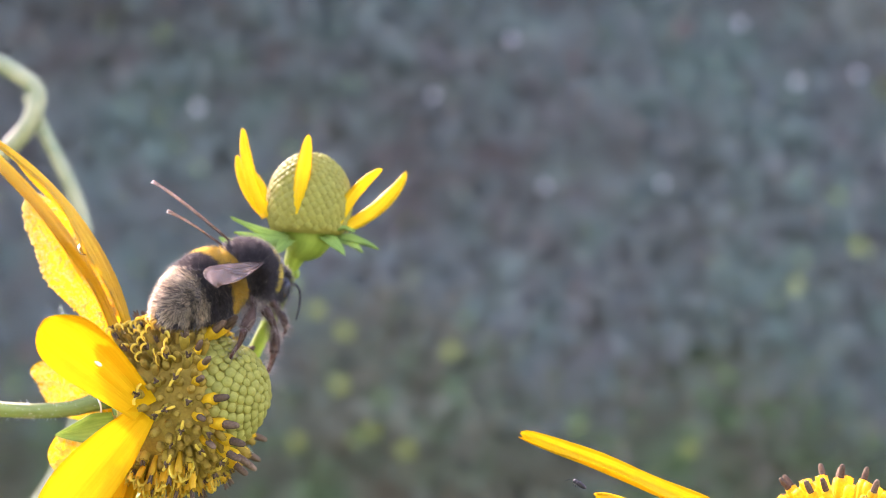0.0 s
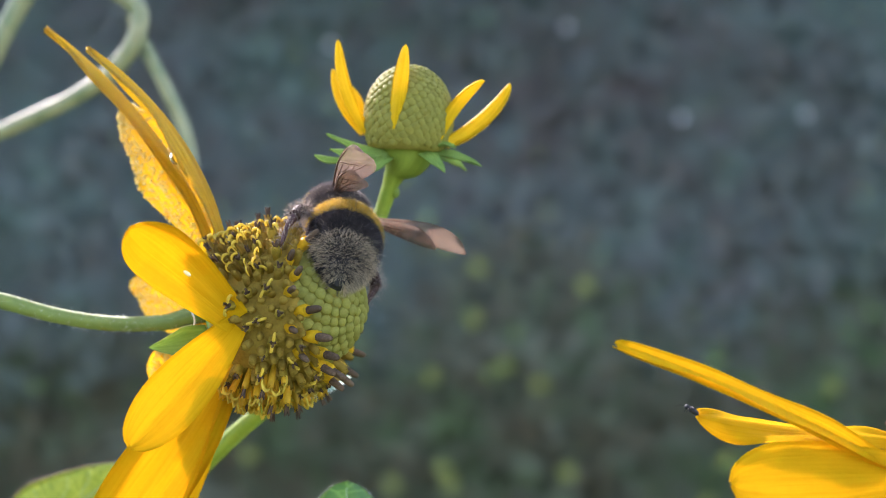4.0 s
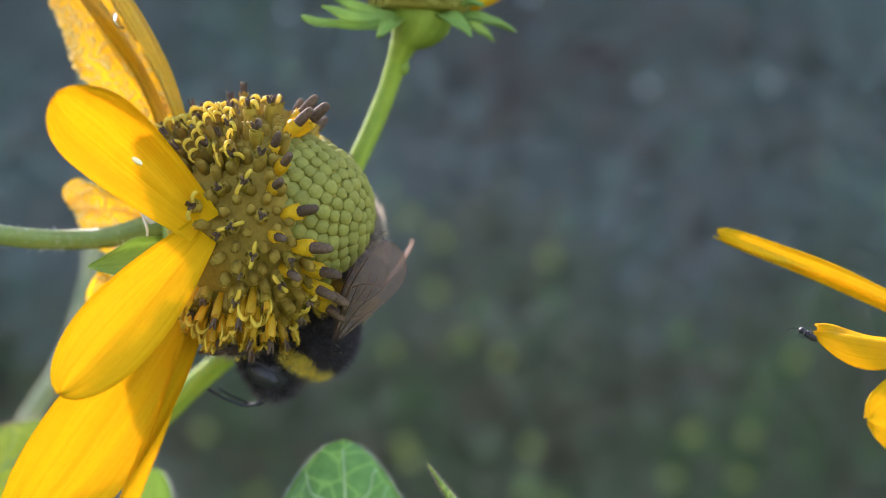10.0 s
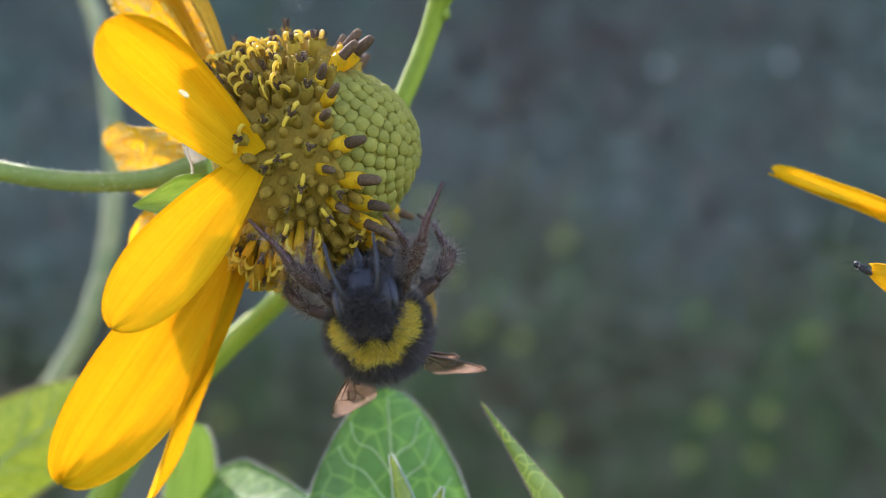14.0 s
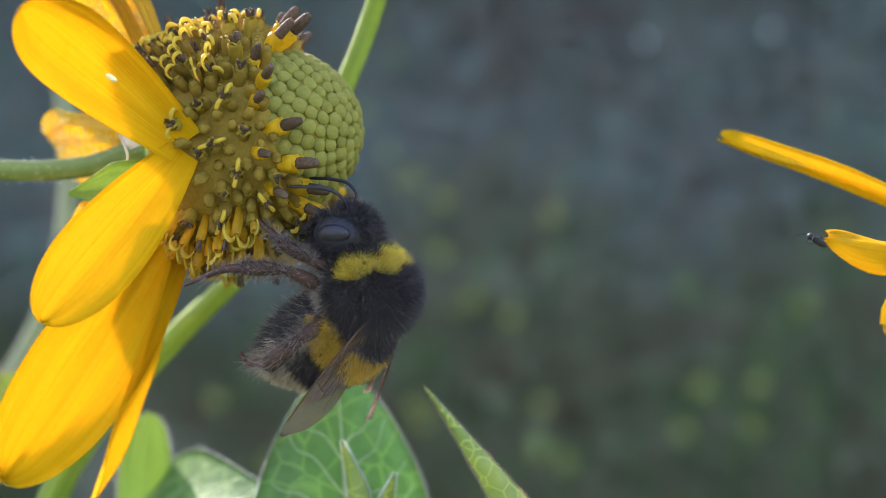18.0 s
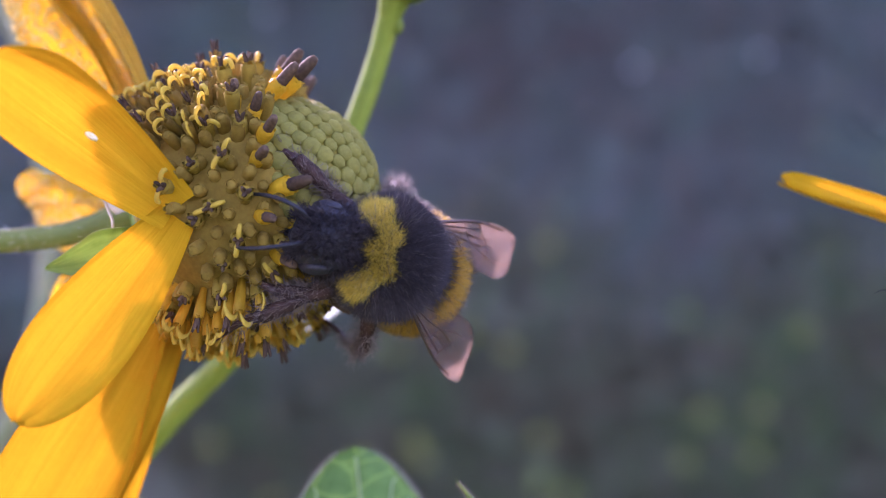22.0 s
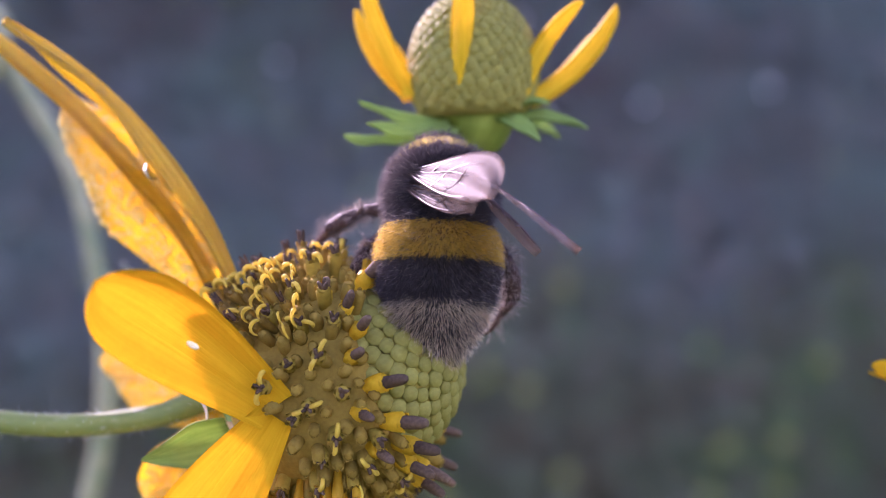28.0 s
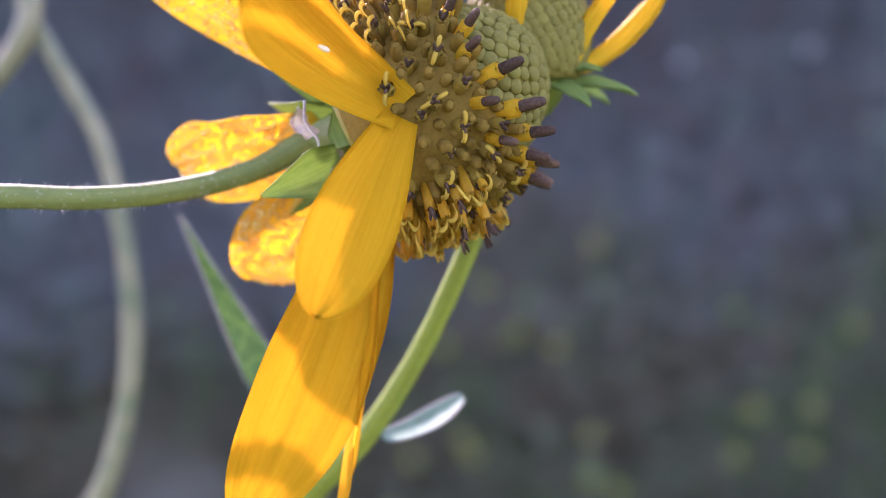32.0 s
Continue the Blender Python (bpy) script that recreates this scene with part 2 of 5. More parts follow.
def wing_material():
    m = bpy.data.materials.new("wing_membrane")
    m.use_nodes = True
    n, l = m.node_tree.nodes, m.node_tree.links
    p = n["Principled BSDF"]
    co, vo = n.new("ShaderNodeTexCoord"), n.new("ShaderNodeTexNoise")
    vo.inputs["Scale"].default_value = 900
    l.new(co.outputs["Object"], vo.inputs["Vector"])
    r = n.new("ShaderNodeValToRGB")
    r.color_ramp.elements[0].color, r.color_ramp.elements[1].color = (0.24, 0.165, 0.12, 1), (0.40, 0.31, 0.25, 1)
    l.new(vo.outputs["Fac"], r.inputs[0])
    l.new(r.outputs[0], p.inputs["Base Color"])
    p.inputs["Roughness"].default_value = 0.5
    p.inputs["Specular IOR Level"].default_value = 0.08
    tl, tp = n.new("ShaderNodeBsdfTranslucent"), n.new("ShaderNodeBsdfTransparent")
    l.new(r.outputs[0], tl.inputs[0])
    tp.inputs[0].default_value = (0.80, 0.74, 0.70, 1)
    a, b = n.new("ShaderNodeMixShader"), n.new("ShaderNodeMixShader")
    a.inputs[0].default_value, b.inputs[0].default_value = 0.5, 0.58
    l.new(p.outputs[0], a.inputs[1])
    l.new(tl.outputs[0], a.inputs[2])
    l.new(a.outputs[0], b.inputs[1])
    l.new(tp.outputs[0], b.inputs[2])
    l.new(b.outputs[0], n["Material Output"].inputs[0])
    return m


M_WING = wing_material()
M_WATER = surface("water_drop", (0.9, 0.92, 0.95), (0.95, 0.96, 0.98), 300, 0.03, 0)
M_WATER.node_tree.nodes["Principled BSDF"].inputs["Transmission Weight"].default_value = 1.0
M_WATER.node_tree.nodes["Principled BSDF"].inputs["IOR"].default_value = 1.33
M_WINGVEIN = surface("wing_vein", (0.05, 0.025, 0.015), (0.12, 0.06, 0.03), 900, 0.4, 0, 0.2)

# ---- mesh helpers; all sizes in millimetres ----
MM = 0.001
ORIGIN = {}


def thing(name, origin, label, category, group="", kind=""):
    ob = new(name)
    ob.empty_display_size = 0.005
    ob.location = Vector(origin) * MM
    ORIGIN[ob.name] = np.array(origin, float)
    return tagged(ob, label, category, group, kind)


def mesh_of(name, v, f, material, uv=None, smooth=True):
    me = bpy.data.meshes.new(name)
    me.from_pydata((np.asarray(v, float) * MM).tolist(), [], [tuple(int(i) for i in q) for q in f])
    if uv is not None:
        layer = me.uv_layers.new()
        idx = np.empty(len(me.loops), int)
        me.loops.foreach_get("vertex_index", idx)
        layer.data.foreach_set("uv", np.asarray(uv, float)[idx].astype(np.float32).ravel())
    me.materials.append(material)
    if smooth:
        me.polygons.foreach_set("use_smooth", np.ones(len(me.polygons), bool))
    me.update()
    return me


def part(name, shape, material, parent, label="", local=False, smooth=True, kind=""):
    """Links (verts, faces[, uv]) as one mesh object under a thing or under a part."""
    v, f = np.asarray(shape[0], float), shape[1]
    uv = shape[2] if len(shape) > 2 else None
    o = ORIGIN[parent.name]
    me = mesh_of(name, v if local else v - o, f, material, uv, smooth)
    ob = new(name, me)
    ob.parent = parent
    ORIGIN[ob.name] = o
    return tagged(ob, label, kind=kind)


def join(shapes):
    vs, fs, us, k = [], [], [], 0
    for s in shapes:
        v = np.asarray(s[0], float)
        vs.append(v)
        fs.extend([tuple(i + k for i in q) for q in s[1]])
        us.append(np.asarray(s[2], float) if len(s) > 2 else np.zeros((len(v), 2)))
        k += len(v)
    return np.concatenate(vs), fs, np.concatenate(us)


def unit(a):
    a = np.asarray(a, float)
    return a / np.linalg.norm(a)


def grid_faces(a, b, wrap=False, k=0):
    f = []
    for i in range(a - 1):
        for j in range(b if wrap else b - 1):
            j2 = (j + 1) % b
            f.append((k + i * b + j, k + i * b + j2, k + (i + 1) * b + j2, k + (i + 1) * b + j))
    return f


def spline(pts, n):
    """A smooth curve through a few points, unevenly spaced."""
    p = np.asarray(pts, float)
    d = np.maximum(np.linalg.norm(np.diff(p, axis=0), axis=1), 1e-6)
    slope = np.diff(p, axis=0) / d[:, None]
    m = np.empty_like(p)
    m[0], m[-1] = slope[0], slope[-1]
    for i in range(1, len(p) - 1):
        m[i] = (slope[i - 1] * d[i] + slope[i] * d[i - 1]) / (d[i - 1] + d[i])
    out = []
    for u in np.linspace(0, len(p) - 1 - 1e-9, n):
        i = int(u)
        t = u - i
        h = d[i]
        out.append((2 * t ** 3 - 3 * t * t + 1) * p[i] + (t ** 3 - 2 * t * t + t) * h * m[i] + (3 * t * t - 2 * t ** 3) * p[i + 1] + (t ** 3 - t * t) * h * m[i + 1])
    return np.array(out)


def tube(pts, radii, n=24, sides=10, lumps=0.0, seed=0):
    c = spline(pts, n) if len(pts) < n else np.asarray(pts, float)
    n = len(c)
    r = np.interp(np.linspace(0, 1, n), np.linspace(0, 1, len(radii)), radii)
    rng = np.random.RandomState(seed)
    tang = np.gradient(c, axis=0)
    side = unit(np.cross(tang[0], (0.31, 0.87, 0.2)))
    v, uv = [], []
    for i in range(n):
        t = unit(tang[i])
        side = unit(side - t * side.dot(t))
        up = np.cross(t, side)
        for j in range(sides):
            a = 2 * math.pi * j / sides
            q = r[i] * (1 + lumps * rng.randn() * 0.5)
            v.append(c[i] + q * (math.cos(a) * side + math.sin(a) * up))
            uv.append((j / sides, i / n))
    f = grid_faces(n, sides, True)
    v += [c[0], c[-1]]
    uv += [(0, 0), (0, 1)]
    k = n * sides
    f += [(k, (j + 1) % sides, j) for j in range(sides)]
    f += [(k + 1, k - sides + j, k - sides + (j + 1) % sides) for j in range(sides)]
    return np.array(v), f, np.array(uv)


def ellipsoid(c, r, axes=None, nu=16, nv=12):
    v = []
    for i in range(nv):
        a = math.pi * (i + 0.0) / (nv - 1)
        for j in range(nu):
            b = 2 * math.pi * j / nu
            v.append((r[0] * math.cos(a), r[1] * math.sin(a) * math.cos(b), r[2] * math.sin(a) * math.sin(b)))
    v = np.array(v)
    if axes is not None:
        v = v @ np.asarray(axes, float)
    return v + np.asarray(c, float), grid_faces(nv, nu, True)


def blade(base, tip, side, width, bend=0.0, cup=0.0, ridges=2, thick=0.22, base_w=0.3, peak=0.6, point=0.0, nl=26, nw=13,
          wave=0.0, seed=0, notch=0.06, roll=0.0, rib=0.021):
    """A petal or leaf: a curved, ribbed sheet with thickness. Returns the shape and a function (u, v) -> place, normal."""
    base, tip = np.asarray(base, float), np.asarray(tip, float)
    along = tip - base
    length = np.linalg.norm(along)
    t = along / length
    s = unit(np.asarray(side, float) - t * np.dot(side, t))
    nrm = np.cross(t, s)
    rng = np.random.RandomState(seed)
    ph = rng.rand(4) * 6.28

    def half_width(v):
        grow = base_w + (1 - base_w) * math.sin(min(v / peak, 1) * math.pi / 2)
        x = max(0.0, (v - peak) / (1 - peak))
        close = (1 - x ** 2) ** 0.5 * (1 - point) + (1 - x) ** 1.15 * point
        return 0.5 * width * grow * max(close, 0.0)

    def place(u, v):
        """u: -1 to 1 across, v: 0 to 1 along."""
        w = half_width(v)
        a = roll * v
        sv, nv_ = s * math.cos(a) + nrm * math.sin(a), nrm * math.cos(a) - s * math.sin(a)
        drop = notch * length * (0.5 - 0.5 * math.cos(u * math.pi * 2)) * max(0, v - 0.8) * 5 * 0.25
        p = base + t * (length * v - drop) + nrm * (bend * 4 * v * (1 - v))
        lift = cup * w * u * u - rib * width * math.cos(u * math.pi * (ridges + 0.5)) * min(1, 4 * v) * (1 - 0.5 * v)
        lift += wave * math.sin(v * 9 + ph[0] + 1.5 * u) * abs(u) + 0.6 * wave * math.sin(v * 17 + ph[1] - 3 * u) * u * u
        return p + sv * (w * u) + nv_ * lift, nv_

    top, bot, uv = [], [], []
    for i in range(nl):
        v = 1 - (1 - i / (nl - 1)) ** 1.25
        for j in range(nw):
            u = -1 + 2 * j / (nw - 1)
            p, nn = place(u, min(v, 0.9995))
            edge = 1 - 0.75 * max(abs(u) ** 6, v ** 12)
            top.append(p + nn * thick * 0.5 * edge)
            bot.append(p - nn * thick * 0.5 * edge)
            uv.append((0.5 + 0.5 * u, v))
    k = nl * nw
    f = grid_faces(nl, nw) + [q[::-1] for q in grid_faces(nl, nw, k=k)]
    rim = [i * nw for i in range(nl)] + [(nl - 1) * nw + j for j in range(1, nw)] + [i * nw + nw - 1 for i in range(nl - 2, -1, -1)] + list(range(nw - 2, 0, -1))
    for a, b in zip(rim, rim[1:] + rim[:1]):
        f.append((b, a, a + k, b + k))
    return (np.array(top + bot), f, np.array(uv + uv)), place


def hairs(pts, nrms, length, width, lean, seed, jitter=0.35):
    """Thin tapered three-sided bristles, one per point."""
    rng = np.random.RandomState(seed)
    n = len(pts)
    d = nrms + lean + rng.randn(n, 3) * jitter
    d /= np.linalg.norm(d, axis=1)[:, None]
    ln = length * (0.6 + 0.7 * rng.rand(n))[:, None]
    a = np.cross(d, rng.randn(n, 3))
    a /= np.linalg.norm(a, axis=1)[:, None]
    b = np.cross(d, a)
    bend = rng.randn(n, 3) * 0.12 * ln
    v = np.stack([pts + a * width, pts + (-0.5 * a + 0.87 * b) * width, pts + (-0.5 * a - 0.87 * b) * width,
                  pts + d * ln * 0.55 + bend + a * width * 0.7, pts + d * ln * 0.55 + bend - a * width * 0.7, pts + d * ln], 1).reshape(-1, 3)
    base = (np.arange(n) * 6)[:, None, None]
    f = (np.array([[0, 1, 4, 3], [1, 2, 4, 4], [2, 0, 3, 4], [3, 4, 5, 5]])[None] + base).reshape(-1, 4)
    f = [tuple(q) if q[2] != q[3] else tuple(q[:3]) for q in f.tolist()]
    return v, f


# ---- far hedge and ground ----
def slope(z):
    """The hedge leans back towards its top and is hollow near the ground."""
    return 0.45 * np.maximum(np.asarray(z, float) + 100, 0) + 0.35 * np.maximum(-100 - np.asarray(z, float), 0)


def hedge_leaves(name, count, material, size, seed, depth, label, flat=0.25, shell=False, low=None):
    rng = np.random.RandomState(seed)
    near = (rng.rand(count) < 0.72) & (not shell)
    x = np.where(near, rng.uniform(-1050, 1050, count), rng.uniform(-2600, 2600, count))
    z = np.where(near, rng.uniform(-620, 720, count), rng.uniform(-900, 1250, count))
    if low is not None:
        border = -60 + 90 * np.sin(x / 210) + 70 * np.sin(x / 83 + 1) + rng.randn(count) * 60
        z = np.where((z < border) == low, z, np.where(low, -900 + rng.rand(count) * (border + 900), border + rng.rand(count) * (1250 - border) * np.where(near, 0.55, 1.0)))
    lump = 40 * np.sin(x / 170 + seed) + 30 * np.sin(z / 120 + x / 300)
    y = depth + lump + rng.uniform(-30, 70, count) + slope(z)
    if shell:
        side = rng.rand(count)
        top, end = side < 0.2, (side > 0.2) & (side < 0.3)
        y = np.where(top | end, rng.uniform(2080, 2540, count), 2540 + rng.uniform(-20, 50, count))
        z = np.where(top, 1235 + rng.uniform(-20, 40, count), z)
        x = np.where(end, np.sign(x) * (2800 + rng.uniform(-20, 40, count)), x * 1.07)
        y = np.where(end, np.maximum(y, 1640 + slope(z)), y)
    a = rng.randn(count, 3)
    a[:, 1] *= 0.5
    a /= np.linalg.norm(a, axis=1)[:, None]
    nr = rng.randn(count, 3) * 0.4 + np.array([-0.15, -0.9, 0.45])
    nr[:, 2] += np.clip(z / 650, -0.9, 0.9)
    b = np.cross(nr, a)
    b /= np.linalg.norm(b, axis=1)[:, None]
    c = np.cross(a, b)
    s = (size * rng.uniform(0.6, 1.4, count) * np.where(near, 1.0, 1.9))[:, None]
    p = np.stack([x, y, z], 1)
    v = np.stack([p - a * s, p + b * s * 0.42 - a * s * 0.2 + c * s * 0.12, p + b * s * 0.36 + a * s * 0.45 + c * s * 0.1, p + a * s + c * s * flat,
                  p - b * s * 0.36 + a * s * 0.45 + c * s * 0.1, p - b * s * 0.42 - a * s * 0.2 + c * s * 0.12], 1).reshape(-1, 3)
    k = (np.arange(count) * 6)[:, None, None]
    f = (np.array([[0, 1, 2, 3], [0, 3, 4, 5]])[None] + k).reshape(-1, 4).tolist()
    ob = new(name, mesh_of(name, v, f, material))
    return tagged(ob, label, "hedge", kind="stuff")


PALE = [(115, 341), (218, 422), (-192, 314), (610, 380), (696, 395), (266, 225), (425, 233), (531, 457)]
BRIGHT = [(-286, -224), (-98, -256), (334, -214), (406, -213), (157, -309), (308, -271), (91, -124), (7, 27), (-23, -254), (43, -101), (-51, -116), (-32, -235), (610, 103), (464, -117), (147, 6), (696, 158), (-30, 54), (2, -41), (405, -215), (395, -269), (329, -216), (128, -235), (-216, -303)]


def spots(name, places, material, size, depth, label):
    """Small clusters of upturned leaflets at given places on the hedge's face."""
    rng = np.random.RandomState(len(places))
    shapes = []
    for x, z in places:
        for k in range(5):
            a = k * 1.2566 + rng.rand()
            c = np.array((x, depth, z)) + 0.45 * size * np.array((math.cos(a), 0.2 * rng.rand(), math.sin(a)))
            d = unit((math.cos(a), -0.3, math.sin(a)))
            shape, _ = blade(c - d * size * 0.5, c + d * size * 0.5, (math.sin(a), 0.2, -math.cos(a)), size * 0.8, nl=5, nw=5, thick=0.4, notch=0)
            shapes.append(shape)
    ob = new(name, mesh_of(name, *join(shapes)[:2], material))
    return tagged(ob, label, "hedge", kind="stuff")


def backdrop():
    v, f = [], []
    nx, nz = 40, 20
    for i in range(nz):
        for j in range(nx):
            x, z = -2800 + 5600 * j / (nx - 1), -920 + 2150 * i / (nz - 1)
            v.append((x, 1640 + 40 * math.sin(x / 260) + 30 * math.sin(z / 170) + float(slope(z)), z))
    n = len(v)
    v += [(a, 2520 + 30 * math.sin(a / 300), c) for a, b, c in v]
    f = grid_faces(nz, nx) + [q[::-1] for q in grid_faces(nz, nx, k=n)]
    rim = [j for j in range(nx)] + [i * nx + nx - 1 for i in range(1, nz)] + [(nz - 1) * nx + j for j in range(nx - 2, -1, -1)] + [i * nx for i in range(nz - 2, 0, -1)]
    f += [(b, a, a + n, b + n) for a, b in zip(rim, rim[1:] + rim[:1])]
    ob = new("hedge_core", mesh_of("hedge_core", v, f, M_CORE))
    tagged(ob, "solid core of a dense garden hedge, coloured for its inner shade", "hedge", kind="structure")
    hedge_leaves("hedge_foliage", 110000, M_HEDGE, 11, 3, 1560, "dense dark bluish green hedge foliage, far out of focus", low=False)
    hedge_leaves("undergrowth", 80000, M_UNDER, 11, 23, 1540, "dense green and brown undergrowth at the foot of the hedge", low=True)
    hedge_leaves("hedge_back", 16000, M_HEDGE, 40, 13, 1560, "dense dark green foliage on the hedge's top, ends and far side", shell=True)
    hedge_leaves("sunlit_foliage", 260, M_HEDGE_LIT, 9, 5, 1500, "scattered hedge leaves coloured lighter green to look sunlit")
    hedge_leaves("reddish_foliage", 500, M_HEDGE_RED, 11, 9, 1520, "scattered reddish brown leaves in the hedge")
    # leaflets added as painted sun glints; no blossoms grow here
    spots("sun_glint", PALE, M_GLINT, 6.5, 1440, "small near-white leaflets painted as sun glints in the hedge")
    spots("lit_leaf", BRIGHT, M_BRIGHT, 11, 1440, "small yellow-green leaves coloured bright as if catching light")
    # the ground, one sheet to the horizon
    v, f = [], []
    xs = [-900000, -60000, -9000, -3000, -1000, 0, 1000, 3000, 9000, 60000, 900000]
    for a in xs:
        for b in xs:
            v.append((a, b, -920 + (12 * math.sin(a * 0.003) * math.cos(b * 0.002) if abs(a) + abs(b) < 9000 else 0)))
    g = new("ground", mesh_of("ground", v, grid_faces(len(xs), len(xs)), M_GROUND))
    tagged(g, "rough green lawn running to the horizon", "ground", kind="structure")


backdrop()

# ---- the open coneflower ----
BASE, APEX, R_DOME = np.array((-16.6, 1.2, 0.8)), np.array((-1.3, -2.6, 4.4)), 7.3
AXIS = unit(APEX - BASE)
L_DOME = float(np.linalg.norm(APEX - BASE))
AX1 = unit(np.cross(AXIS, (0, 1, 0)))
AX2 = np.cross(AXIS, AX1)


def dome_at(s, ang, base=None, axis=None, e1=None, e2=None, length=None, radius=None):
    base = BASE if base is None else base
    axis, e1, e2 = (AXIS, AX1, AX2) if axis is None else (axis, e1, e2)
    length, radius = length or L_DOME, radius or R_DOME
    m = 0.34
    r = radius * (0.80 + 0.20 * math.sin(s / m * math.pi / 2)) if s < m else radius * max(0.0, 1 - ((s - m) / (1 - m)) ** 2.2) ** 0.5
    rad = math.cos(ang) * e1 + math.sin(ang) * e2
    p = base + axis * (length * s) + rad * r
    tilt = -0.25 if s < 0.1 else (s - m) / (1 - m)
    n = unit(rad * max(0.0, 1 - max(0, tilt) ** 2) ** 0.5 + axis * (tilt * 0.95))
    return p, n


def dome_shape(base, axis, e1, e2, length, radius, nu=40, nv=26):
    v = []
    for i in range(nv):
        s = i / (nv - 1)
        for j in range(nu):
            v.append(dome_at(s, 2 * math.pi * j / nu, base, axis, e1, e2, length, radius)[0])
    k = len(v)
    v.append(base)
    f = grid_faces(nv, nu, True) + [(k, (j + 1) % nu, j) for j in range(nu)]
    return np.array(v), f


KNOB = mesh_of("disc_floret", *ellipsoid((0, 0, 0), (1, 1, 1), None, 8, 6), M_BUMP)


def knobs(parent, mesh, count, s0, base, axis, e1, e2, length, radius, size, seed, tall=0.8):
    """Closed disc florets, one small dome each, set in spirals on a flower's disc."""
    rng = np.random.RandomState(seed)
    for i in range(count):
        w = (i + 0.5) / count
        s = s0 + (1 - s0) * w
        p, n = dome_at(min(s, 0.998), i * 2.39996, base, axis, e1, e2, length, radius)
        a = unit(np.cross(n, (0.3, 0.5, 0.8)))
        q = size * (0.85 + 0.3 * rng.rand()) * (1 - 0.35 * s)
        p = p + n * q * 0.15
        m = Matrix.Identity(4)
        for c, (col, k) in enumerate(((n, q * tall * 1.25), (a, q), (np.cross(n, a), q))):
            for r in range(3):
                m[r][c] = col[r] * k
        for r in range(3):
            m[r][3] = (p[r] - ORIGIN[parent.name][r]) * MM
        piece("disc_floret", mesh, parent, m)


def piece(name, mesh, parent, m=None):
    ob = new(name, mesh)
    ob.parent = parent
    ORIGIN[ob.name] = ORIGIN[parent.name]
    if m is not None:
        ob.matrix_basis = m
    return ob


